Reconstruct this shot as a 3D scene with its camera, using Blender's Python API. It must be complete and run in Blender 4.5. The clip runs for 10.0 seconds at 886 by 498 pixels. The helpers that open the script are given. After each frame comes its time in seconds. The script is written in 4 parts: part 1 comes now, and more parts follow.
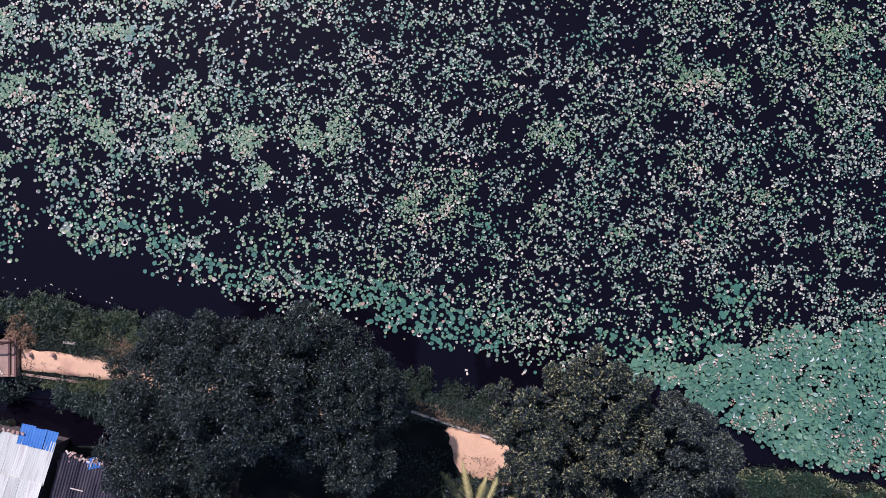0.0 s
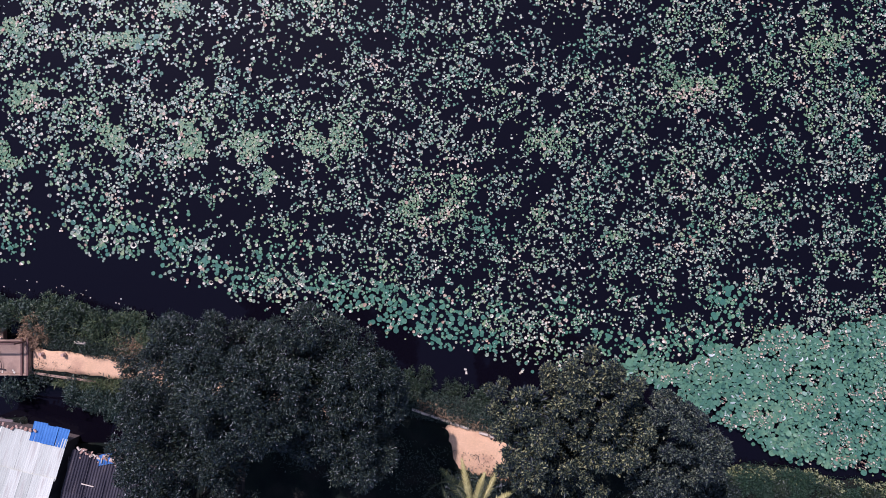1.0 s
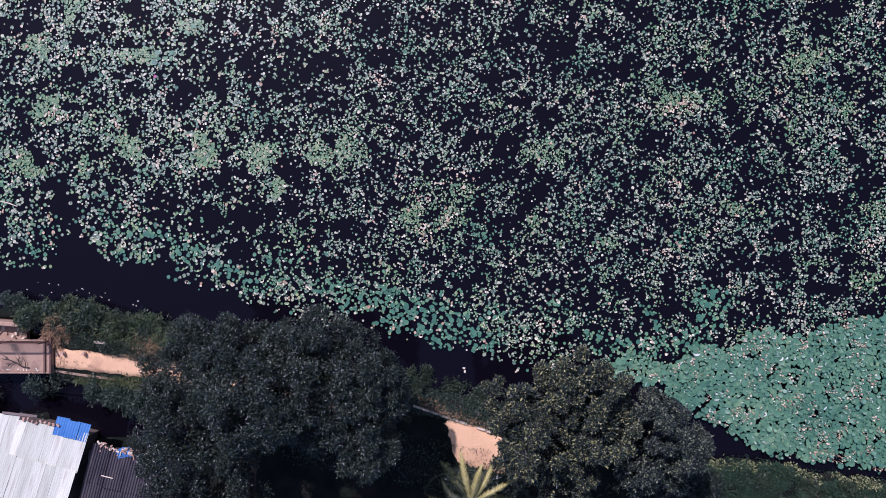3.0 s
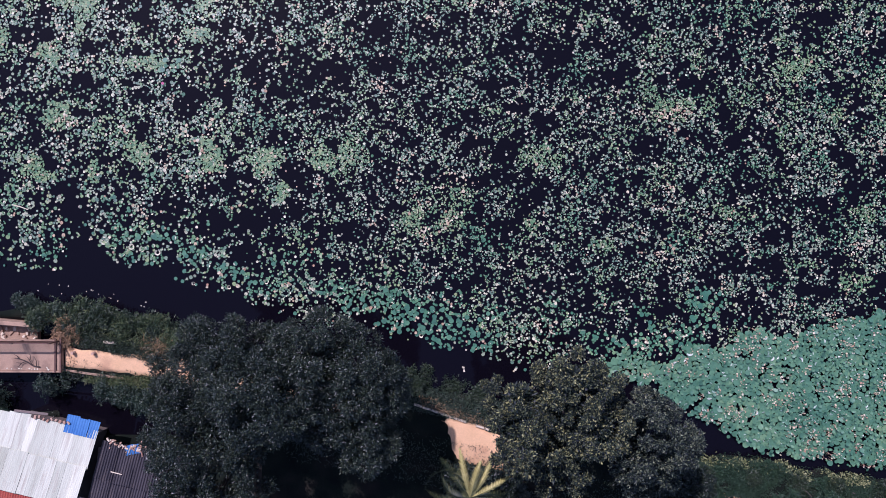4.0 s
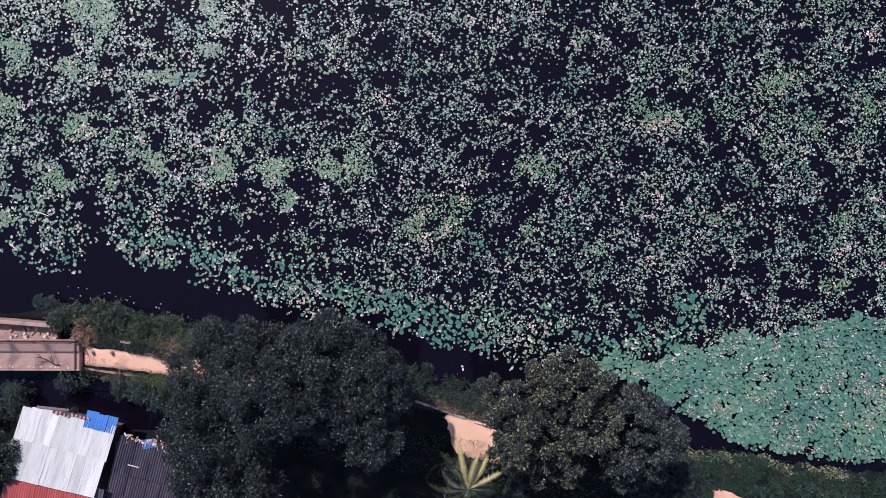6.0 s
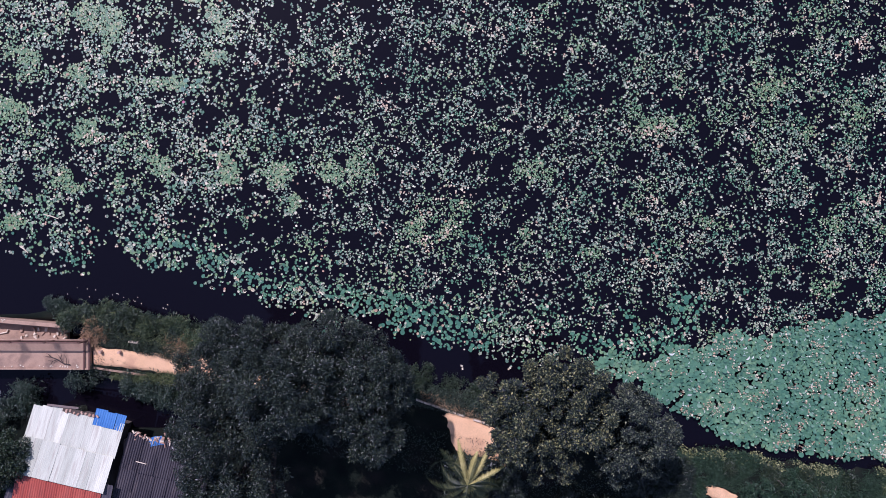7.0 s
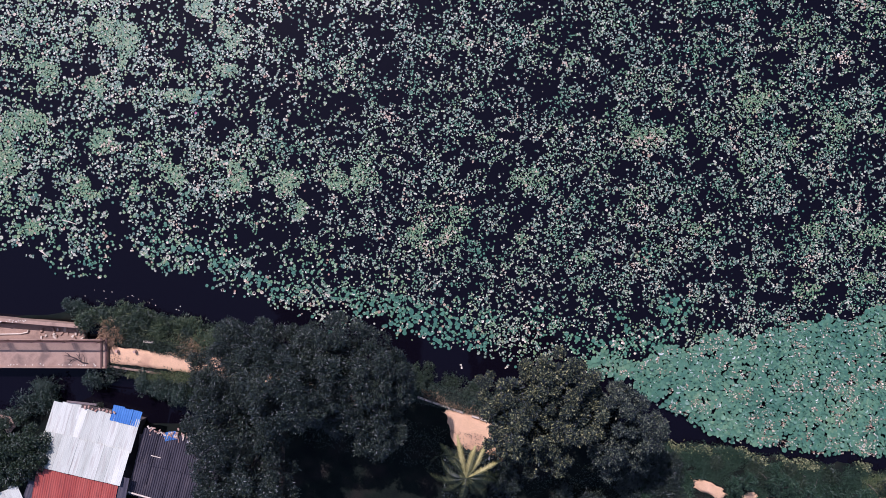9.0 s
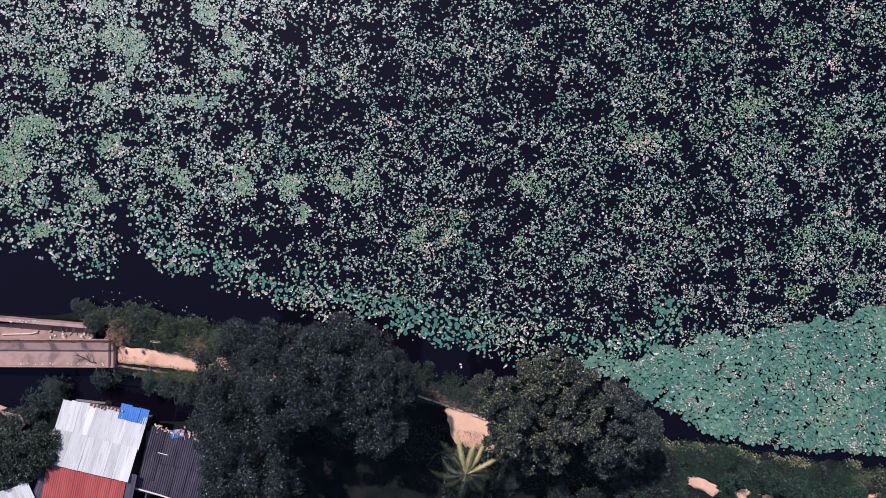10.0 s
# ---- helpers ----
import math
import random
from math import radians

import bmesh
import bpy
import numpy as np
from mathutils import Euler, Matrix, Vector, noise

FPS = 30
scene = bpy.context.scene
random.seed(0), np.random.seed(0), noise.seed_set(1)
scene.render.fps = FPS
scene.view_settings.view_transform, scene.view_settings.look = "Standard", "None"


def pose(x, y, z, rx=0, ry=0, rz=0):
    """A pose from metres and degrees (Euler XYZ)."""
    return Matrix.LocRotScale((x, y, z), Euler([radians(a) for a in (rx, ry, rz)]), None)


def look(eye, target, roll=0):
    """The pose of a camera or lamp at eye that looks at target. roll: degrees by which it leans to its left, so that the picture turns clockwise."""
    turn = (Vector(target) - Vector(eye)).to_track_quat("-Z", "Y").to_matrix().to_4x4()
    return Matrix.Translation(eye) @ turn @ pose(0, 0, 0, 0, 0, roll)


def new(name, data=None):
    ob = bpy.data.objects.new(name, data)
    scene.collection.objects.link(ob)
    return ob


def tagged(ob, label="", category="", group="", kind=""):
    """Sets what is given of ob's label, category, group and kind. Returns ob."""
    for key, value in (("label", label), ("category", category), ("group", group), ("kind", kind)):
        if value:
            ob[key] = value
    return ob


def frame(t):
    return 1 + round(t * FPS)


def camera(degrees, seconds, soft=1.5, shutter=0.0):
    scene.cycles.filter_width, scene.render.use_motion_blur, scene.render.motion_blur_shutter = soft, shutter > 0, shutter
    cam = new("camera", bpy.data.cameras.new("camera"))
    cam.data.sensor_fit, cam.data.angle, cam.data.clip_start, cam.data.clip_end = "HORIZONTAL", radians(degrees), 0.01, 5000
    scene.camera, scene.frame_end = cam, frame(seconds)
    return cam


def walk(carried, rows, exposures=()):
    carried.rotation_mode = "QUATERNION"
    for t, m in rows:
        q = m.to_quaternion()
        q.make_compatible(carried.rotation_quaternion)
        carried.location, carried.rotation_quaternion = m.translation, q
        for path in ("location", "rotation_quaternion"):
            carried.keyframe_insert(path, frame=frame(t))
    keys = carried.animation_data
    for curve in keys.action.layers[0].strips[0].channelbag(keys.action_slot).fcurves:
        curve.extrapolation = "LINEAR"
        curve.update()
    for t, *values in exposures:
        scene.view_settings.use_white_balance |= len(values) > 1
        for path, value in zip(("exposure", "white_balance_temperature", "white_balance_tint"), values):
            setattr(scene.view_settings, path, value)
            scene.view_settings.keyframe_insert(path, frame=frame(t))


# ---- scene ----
# ---- camera: a drone that climbs while it looks straight down ----
cam = camera(66.0, 10.0, soft=0.65)


def drone(t):
    u = t / 10.0
    return pose(-0.02 * u - 0.1 * u * u, 1.41 * u, 34.4 + 9.97 * u + 0.11 * u * u, 0.0, -0.14 * u, 0.3 * u)


walk(cam, [(t * 0.5, drone(t * 0.5)) for t in range(21)],
     exposures=[(0.0, 0.02, 5530, 37), (10.0, 0.02, 5530, 37)])

# ---- sky and sun ----
SUN = Vector((-0.36, 0.70, 1.0)).normalized()
world = bpy.data.worlds.new("sky")
scene.world = world
world.use_nodes = True
wn = world.node_tree
sky = wn.nodes.new("ShaderNodeTexSky")
sky.sky_type = "NISHITA"
sky.sun_disc = False
sky.sun_elevation = math.asin(SUN.z)
sky.sun_rotation = math.atan2(SUN.x, SUN.y)
wn.nodes["Background"].inputs["Strength"].default_value = 0.13
wn.links.new(sky.outputs["Color"], wn.nodes["Background"].inputs["Color"])
sun = new("sun", bpy.data.lights.new("sun", "SUN"))
sun.data.energy, sun.data.angle, sun.data.color = 3.9, radians(0.6), (1.0, 0.95, 0.88)
sun.matrix_world = look(SUN * 100, (0, 0, 0))

# ---- materials ----


def material(name, colours, scale=3.0, rough=0.6, bump=0.15, bump_scale=30.0, metallic=0.0, island=0.0, each=0.0,
             wear=None, spec=0.5, coat=0.0, stretch=None):
    """Noise between colours at two scales; island / each: how far single pieces differ; wear: colour, amount, scale of stains."""
    m = bpy.data.materials.new(name)
    m.use_nodes = True
    nt = m.node_tree
    n, link = nt.nodes, nt.links.new
    b = n["Principled BSDF"]
    tc = n.new("ShaderNodeTexCoord")
    ramp = n.new("ShaderNodeValToRGB")
    ramp.color_ramp.interpolation = "LINEAR"
    while len(ramp.color_ramp.elements) < len(colours):
        ramp.color_ramp.elements.new(0.5)
    for i, c in enumerate(colours):
        ramp.color_ramp.elements[i].position = i / max(1, len(colours) - 1)
        ramp.color_ramp.elements[i].color = (*c, 1)
    where = tc.outputs["Object"]
    if each:
        who = n.new("ShaderNodeObjectInfo")
        spot = n.new("ShaderNodeVectorMath")
        spot.operation = "MULTIPLY_ADD"
        spot.inputs[1].default_value = (37.0, 61.0, 17.0)
        link(who.outputs["Random"], spot.inputs[0])
        link(tc.outputs["Object"], spot.inputs[2])
        where = spot.outputs["Vector"]
    if stretch:
        pull = n.new("ShaderNodeVectorMath")
        pull.operation = "MULTIPLY"
        pull.inputs[1].default_value = stretch
        link(where, pull.inputs[0])
        where = pull.outputs["Vector"]
    big = n.new("ShaderNodeTexNoise")
    big.inputs["Scale"].default_value, big.inputs["Detail"].default_value = scale, 6
    link(where, big.inputs["Vector"])
    fine = n.new("ShaderNodeTexNoise")
    fine.inputs["Scale"].default_value, fine.inputs["Detail"].default_value = bump_scale, 4
    link(tc.outputs["Object"], fine.inputs["Vector"])
    spread = n.new("ShaderNodeMapRange")
    spread.inputs["From Min"].default_value, spread.inputs["From Max"].default_value = 0.3, 0.7
    link(big.outputs["Fac"], spread.inputs["Value"])
    value = spread.outputs["Result"]
    for amount, node, socket in ((island, "ShaderNodeNewGeometry", "Random Per Island"), (each, "ShaderNodeObjectInfo", "Random")):
        if amount:
            rnd = n.new(node)
            mix = n.new("ShaderNodeMix")
            mix.inputs["Factor"].default_value = amount
            link(value, mix.inputs["A"])
            link(rnd.outputs[socket], mix.inputs["B"])
            value = mix.outputs["Result"]
    link(value, ramp.inputs["Fac"])
    grain = n.new("ShaderNodeMapRange")
    grain.inputs["From Min"].default_value, grain.inputs["From Max"].default_value = 0.3, 0.7
    grain.inputs["To Min"].default_value, grain.inputs["To Max"].default_value = 0.82, 1.14
    link(fine.outputs["Fac"], grain.inputs["Value"])
    tint = n.new("ShaderNodeVectorMath")
    tint.operation = "SCALE"
    link(ramp.outputs["Color"], tint.inputs[0])
    link(grain.outputs["Result"], tint.inputs["Scale"])
    colour = tint.outputs["Vector"]
    if wear:
        stain = n.new("ShaderNodeTexNoise")
        stain.inputs["Scale"].default_value, stain.inputs["Detail"].default_value = wear[2], 8
        link(where, stain.inputs["Vector"])
        cut = n.new("ShaderNodeMapRange")
        cut.inputs["From Min"].default_value, cut.inputs["From Max"].default_value = 0.52, 0.68
        cut.inputs["To Max"].default_value = wear[1]
        link(stain.outputs["Fac"], cut.inputs["Value"])
        over = n.new("ShaderNodeMix")
        over.data_type = "RGBA"
        link(cut.outputs["Result"], over.inputs["Factor"])
        link(colour, over.inputs["A"])
        over.inputs["B"].default_value = (*wear[0], 1)
        colour = over.outputs["Result"]
    link(colour, b.inputs["Base Color"])
    b.inputs["Roughness"].default_value, b.inputs["Metallic"].default_value = rough, metallic
    b.inputs["Specular IOR Level"].default_value = spec
    b.inputs["Coat Weight"].default_value = coat
    if bump:
        bp = n.new("ShaderNodeBump")
        bp.inputs["Strength"].default_value, bp.inputs["Distance"].default_value = bump, 0.03
        link(fine.outputs["Fac"], bp.inputs["Height"])
        link(bp.outputs["Normal"], b.inputs["Normal"])
    return m


# colour kept near black so open ground by the trees passes for shaded
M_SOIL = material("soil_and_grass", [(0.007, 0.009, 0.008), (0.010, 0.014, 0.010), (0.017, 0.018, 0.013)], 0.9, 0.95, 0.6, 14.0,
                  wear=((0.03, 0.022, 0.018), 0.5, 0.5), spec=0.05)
M_SAND = material("sandy_soil", [(0.64, 0.385, 0.195), (0.75, 0.46, 0.245), (0.69, 0.42, 0.215)], 0.8, 0.95, 0.3, 22.0,
                  wear=((0.40, 0.21, 0.12), 0.5, 0.9))
M_CONCRETE = material("weathered_concrete", [(0.31, 0.195, 0.124), (0.42, 0.272, 0.175), (0.36, 0.232, 0.15)], 1.6, 0.85, 0.25, 25.0,
                      wear=((0.13, 0.088, 0.065), 0.7, 0.9))
M_KERB = material("pale_kerb", [(0.60, 0.48, 0.34), (0.76, 0.64, 0.46)], 3.0, 0.8, 0.3, 30.0, each=0.5)
M_RUST = material("rusty_steel", [(0.10, 0.055, 0.04), (0.17, 0.085, 0.055)], 6.0, 0.7, 0.2, 60.0)
M_PAD_PALE = material("pale_lily_pad", [(0.065, 0.12, 0.083), (0.11, 0.19, 0.13), (0.165, 0.24, 0.155), (0.235, 0.295, 0.185), (0.37, 0.39, 0.25), (0.68, 0.63, 0.44)], 0.5, 0.4, 0.1, 40.0, island=0.95)
M_PAD_GREEN = material("green_lily_pad", [(0.055, 0.155, 0.074), (0.10, 0.215, 0.094), (0.17, 0.275, 0.115), (0.34, 0.37, 0.17)], 0.5, 0.42, 0.1, 40.0, island=0.9)
M_PAD_TEAL = material("blue_green_lotus", [(0.026, 0.090, 0.051), (0.050, 0.160, 0.084), (0.092, 0.225, 0.112), (0.25, 0.37, 0.17)], 0.35, 0.45, 0.1, 30.0, island=0.7)
M_LOTUS = material("raised_lotus_leaf", [(0.042, 0.135, 0.080), (0.066, 0.175, 0.100), (0.10, 0.225, 0.118), (0.20, 0.31, 0.15)], 0.3, 0.5, 0.1, 30.0, island=0.5)
M_PAD_EACH = material("blue_green_pad", [(0.032, 0.12, 0.074), (0.050, 0.165, 0.096), (0.095, 0.225, 0.125)], 0.5, 0.45, 0.1, 30.0, each=0.8)
M_PAD_DRY = material("drying_lily_pad", [(0.34, 0.17, 0.11), (0.50, 0.36, 0.22), (0.62, 0.53, 0.35), (0.74, 0.67, 0.50)], 0.5, 0.6, 0.2, 40.0, island=0.85)
# pale underside of a pad; on the rims its whiteness also stands for glints
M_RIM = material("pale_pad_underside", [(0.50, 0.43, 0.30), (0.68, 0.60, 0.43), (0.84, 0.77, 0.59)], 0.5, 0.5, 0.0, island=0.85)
# white-green highlights of the lotus leaves, put into the rim's colour
M_RIM_GREEN = material("lotus_rim_highlight", [(0.20, 0.33, 0.25), (0.38, 0.47, 0.36), (0.62, 0.64, 0.54)], 0.5, 0.5, 0.0, island=0.9)
# near-black and bright leaves at random stand for shaded gaps and sun flecks
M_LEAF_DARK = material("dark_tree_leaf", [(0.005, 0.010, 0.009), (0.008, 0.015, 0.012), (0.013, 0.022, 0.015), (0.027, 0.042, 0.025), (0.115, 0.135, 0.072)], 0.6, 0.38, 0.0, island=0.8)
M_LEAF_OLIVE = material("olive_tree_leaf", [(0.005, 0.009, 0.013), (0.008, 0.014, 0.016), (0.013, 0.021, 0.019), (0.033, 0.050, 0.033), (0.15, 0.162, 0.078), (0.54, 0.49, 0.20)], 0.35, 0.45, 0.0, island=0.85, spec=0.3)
# darker copy of the olive leaf: the smaller tree's shade put into colour
M_LEAF_OLIVE_SHADE = material("shaded_olive_leaf", [(0.005, 0.009, 0.013), (0.008, 0.013, 0.016), (0.012, 0.019, 0.019), (0.027, 0.042, 0.032), (0.105, 0.128, 0.08), (0.36, 0.37, 0.22)], 0.35, 0.45, 0.0, island=0.85, spec=0.3)
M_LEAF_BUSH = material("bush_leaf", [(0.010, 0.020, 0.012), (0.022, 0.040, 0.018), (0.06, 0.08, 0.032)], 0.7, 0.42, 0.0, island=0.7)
M_GRASS = material("bank_grass_blade", [(0.03, 0.06, 0.018), (0.07, 0.10, 0.03), (0.22, 0.22, 0.09)], 0.5, 0.6, 0.0, island=0.8)
M_LEAF_WEED = material("weed_leaf", [(0.008, 0.028, 0.013), (0.016, 0.046, 0.019), (0.045, 0.085, 0.034)], 0.5, 0.6, 0.0, island=0.7)
M_LEAF_TEAL = material("bluish_bush_leaf", [(0.008, 0.022, 0.014), (0.016, 0.038, 0.022), (0.095, 0.12, 0.068)], 0.6, 0.45, 0.0, island=0.75)
# brighter copy of the bush leaf, with sunlight put into its colour
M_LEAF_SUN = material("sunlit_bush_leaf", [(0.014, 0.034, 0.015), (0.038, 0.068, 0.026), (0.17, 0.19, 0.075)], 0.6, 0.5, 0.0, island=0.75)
M_STRAW_GREEN = material("yellowish_weed_leaf", [(0.06, 0.09, 0.03), (0.20, 0.21, 0.08), (0.42, 0.40, 0.20)], 0.5, 0.6, 0.0, island=0.8)
M_STRAW = material("dry_grass", [(0.30, 0.18, 0.09), (0.42, 0.27, 0.15)], 1.0, 0.9, 0.0, island=0.8)
M_PALM_GREEN = material("green_palm_leaflet", [(0.006, 0.012, 0.008), (0.014, 0.023, 0.011), (0.13, 0.13, 0.05)], 0.9, 0.5, 0.0, island=0.6, spec=0.25)
# pale copy of the leaflet colour, standing in for sun on upright fronds
M_PALM_LIT = material("palm_leaflet", [(0.17, 0.155, 0.045), (0.38, 0.33, 0.11), (0.62, 0.53, 0.22)], 0.8, 0.5, 0.0, island=0.6, spec=0.25)
M_BARK = material("bark", [(0.026, 0.020, 0.016), (0.05, 0.038, 0.03)], 4.0, 0.9, 0.6, 20.0)
M_ZINC = material("white_zinc_sheet", [(0.36, 0.37, 0.27), (0.52, 0.53, 0.40), (0.63, 0.63, 0.48), (0.76, 0.75, 0.57)], 3.0, 0.5, 0.1, 30.0, each=0.7,
                  wear=((0.34, 0.28, 0.21), 0.5, 4.5), stretch=(1.6, 0.16, 1.0))
M_RED = material("red_painted_sheet", [(0.33, 0.058, 0.038), (0.42, 0.085, 0.052), (0.50, 0.12, 0.075)], 2.0, 0.55, 0.1, 30.0, each=0.4, wear=((0.20, 0.06, 0.045), 0.5, 3.0), stretch=(1.5, 0.2, 1.0))
M_DARK = material("dark_fibre_cement_sheet", [(0.035, 0.031, 0.038), (0.06, 0.052, 0.06), (0.095, 0.083, 0.09)], 2.0, 0.75, 0.2, 30.0, each=0.4, wear=((0.15, 0.12, 0.11), 0.5, 3.0), stretch=(1.4, 0.25, 1.0))
M_BLUE = material("blue_plastic_sheet", [(0.035, 0.14, 0.36), (0.07, 0.215, 0.46)], 2.0, 0.4, 0.1, 30.0)
M_PLASTER = material("stained_brown_wall", [(0.09, 0.07, 0.055), (0.16, 0.12, 0.095)], 1.5, 0.9, 0.2, 20.0)
M_PINK = material("pink_petal", [(0.62, 0.16, 0.30), (0.70, 0.28, 0.40)], 4.0, 0.5, 0.0)
M_TWIG = material("dead_twig", [(0.035, 0.024, 0.02), (0.06, 0.042, 0.035)], 5.0, 0.85, 0.2, 30.0)
M_WOOD = material("grey_wood", [(0.14, 0.10, 0.08), (0.22, 0.17, 0.14)], 3.0, 0.8, 0.3, 20.0, each=0.5)
M_BRICK = material("broken_brick", [(0.36, 0.19, 0.12), (0.55, 0.36, 0.25)], 3.0, 0.9, 0.3, 20.0, each=0.8)

M_WATER = bpy.data.materials.new("dark_pond_water")
M_WATER.use_nodes = True
b = M_WATER.node_tree.nodes["Principled BSDF"]
b.inputs["Base Color"].default_value = (0.0036, 0.0028, 0.0054, 1)
b.inputs["Roughness"].default_value, b.inputs["IOR"].default_value = 0.06, 1.28
wave = M_WATER.node_tree.nodes.new("ShaderNodeTexNoise")
wave.inputs["Scale"].default_value, wave.inputs["Detail"].default_value = 1.4, 3
ripple = M_WATER.node_tree.nodes.new("ShaderNodeBump")
ripple.inputs["Strength"].default_value, ripple.inputs["Distance"].default_value = 0.06, 0.05
wtc = M_WATER.node_tree.nodes.new("ShaderNodeTexCoord")
M_WATER.node_tree.links.new(wtc.outputs["Object"], wave.inputs["Vector"])
M_WATER.node_tree.links.new(wave.outputs["Fac"], ripple.inputs["Height"])
M_WATER.node_tree.links.new(ripple.outputs["Normal"], b.inputs["Normal"])

# ---- mesh helpers ----


def mesh_of(name, verts, tris, mat):
    """A mesh from arrays of points and triangles."""
    me = bpy.data.meshes.new(name)
    verts, tris = np.asarray(verts, dtype=np.float32), np.asarray(tris, dtype=np.int32)
    me.vertices.add(len(verts))
    me.vertices.foreach_set("co", verts.ravel())
    me.loops.add(3 * len(tris))
    me.loops.foreach_set("vertex_index", tris.ravel())
    me.polygons.add(len(tris))
    me.polygons.foreach_set("loop_start", np.arange(0, 3 * len(tris), 3, dtype=np.int32))
    me.update(calc_edges=True)
    me.materials.append(mat)
    return me


def part(name, bm, mat, parent, label=""):
    """Links a bmesh, or a ready mesh, as one mesh object under a thing or a part (or alone)."""
    if isinstance(bm, bmesh.types.BMesh):
        me = bpy.data.meshes.new(name)
        bmesh.ops.recalc_face_normals(bm, faces=bm.faces)
        bm.to_mesh(me)
        bm.free()
        me.materials.append(mat)
    else:
        me = bm
    ob = new(name, me)
    ob.parent = parent
    return tagged(ob, label) if label else ob


def box_bm(x0, x1, y0, y1, z0, z1, bevel=0.0, m=None):
    bm = bmesh.new()
    bmesh.ops.create_cube(bm, size=1.0, matrix=Matrix.Translation(((x0 + x1) / 2, (y0 + y1) / 2, (z0 + z1) / 2)) @ Matrix.Diagonal((x1 - x0, y1 - y0, z1 - z0, 1)))
    if bevel:
        bmesh.ops.bevel(bm, geom=list(bm.edges), offset=bevel, segments=1, affect="EDGES")
    if m:
        bm.transform(m)
    return bm


def tube_bm(points, radii, sides=8):
    """A tapered tube along points."""
    bm = bmesh.new()
    rings = []
    for i, p in enumerate(points):
        p = Vector(p)
        d = Vector(points[min(i + 1, len(points) - 1)]) - Vector(points[max(i - 1, 0)])
        q = d.to_track_quat("Z", "Y")
        rings.append([bm.verts.new(p + q @ Vector((radii[i] * math.cos(a), radii[i] * math.sin(a), 0)))
                      for a in (2 * math.pi * k / sides for k in range(sides))])
    for r0, r1 in zip(rings, rings[1:]):
        for k in range(sides):
            bm.faces.new((r0[k], r0[(k + 1) % sides], r1[(k + 1) % sides], r1[k]))
    bm.faces.new(rings[0][::-1])
    bm.faces.new(rings[-1])
    return bm


def smooth_noise(x, y, scale, seed):
    """Value noise from -1 to 1 on arrays."""
    r = np.random.RandomState(seed)
    table = r.uniform(-1, 1, (64, 64))
    a = 0.5 + 1.3 * seed
    x, y = np.asarray(x) * math.cos(a) + np.asarray(y) * math.sin(a), np.asarray(y) * math.cos(a) - np.asarray(x) * math.sin(a)
    u, v = x / scale + 500.3, y / scale + 700.7
    i, j = np.floor(u).astype(int), np.floor(v).astype(int)
    f, g = u - i, v - j
    f, g = f * f * (3 - 2 * f), g * g * (3 - 2 * g)
    a, b_, c, d = table[i % 64, j % 64], table[(i + 1) % 64, j % 64], table[i % 64, (j + 1) % 64], table[(i + 1) % 64, (j + 1) % 64]
    return (a * (1 - f) + b_ * f) * (1 - g) + (c * (1 - f) + d * f) * g


# ---- ground with the pond's basin, one sheet to the horizon ----
SHORE_X = [-75, -29, -23.3, -19.6, -14.1, -8, -1.6, 2.5, 8, 15, 22, 29, 40, 75]
SHORE_Y = [-3.2, -3.2, -2.2, -2.6, -3.8, -5.3, -6.5, -7.4, -8.9, -10.2, -11.5, -12.4, -14.0, -17]
PATH_X = [-20.8, -15.8, -10, -5, -1.5, 0.5, 2.5, 4.0, 9, 13, 15.5, 18, 21.5, 28, 40]
PATH_Y = [-5.45, -5.95, -7.1, -8.1, -8.95, -9.7, -10.55, -11.2, -12.1, -12.9, -13.15, -14.1, -14.7, -14.5, -16]
PATH_Z = 0.75


def shore_y(x):
    x = np.asarray(x, float)
    return np.interp(x, SHORE_X, SHORE_Y) + np.clip((x - 13) / 2, 0, 1) * (0.45 * smooth_noise(x, 0 * x, 1.5, 9) + 0.2 * smooth_noise(x, 0 * x, 0.5, 10))


def ground_z(x, y):
    x, y = np.asarray(x, float), np.asarray(y, float)
    shore = shore_y(x) + 0.25 * smooth_noise(x, y, 1.3, 3)
    inside = np.minimum.reduce([y - shore, 85 - y, 70 - np.abs(x)])
    t = np.clip((0.8 - inside) / 2.2, 0, 1)
    z = -1.1 + (PATH_Z + 1.05) * t * t * (3 - 2 * t)
    z = z + np.clip(-inside, 0, 1) * 0.07 * smooth_noise(x, y, 0.9, 4)
    below = y - np.interp(x, PATH_X, PATH_Y)
    dip = np.clip((-below - 1.2) / 1.2, 0, 1)
    z = z - np.where(x < 60, 0.45, 0.0) * dip * np.clip(1 - (-below - 12) / 10, 0, 1)
    # the outlet ditch below the bridge
    ditch = np.clip((-21.1 - x) / 0.4, 0, 1) * np.clip((y + 8.9 + 0.4 * smooth_noise(x, y, 1.5, 6)) / 0.7, 0, 1) * np.clip((-3.5 - y) / 0.1, 0, 1)
    arm = np.clip((-18.9 - x + 0.5 * smooth_noise(x, y, 1.1, 7)) / 0.5, 0, 1) * np.clip((x + 21.6) / 0.3, 0, 1) * np.clip((y + 9.4) / 0.5, 0, 1) * np.clip((-6.75 - y) / 0.3, 0, 1)
    pool = np.clip((-14.2 - x) / 0.5, 0, 1) * np.clip((x + 20) / 0.3, 0, 1) * np.clip((y + 9.9) / 0.3, 0, 1) * np.clip((-8.15 - y + 0.4 * smooth_noise(x, y, 1.0, 8)) / 0.4, 0, 1)
    arm = np.maximum(arm, pool)
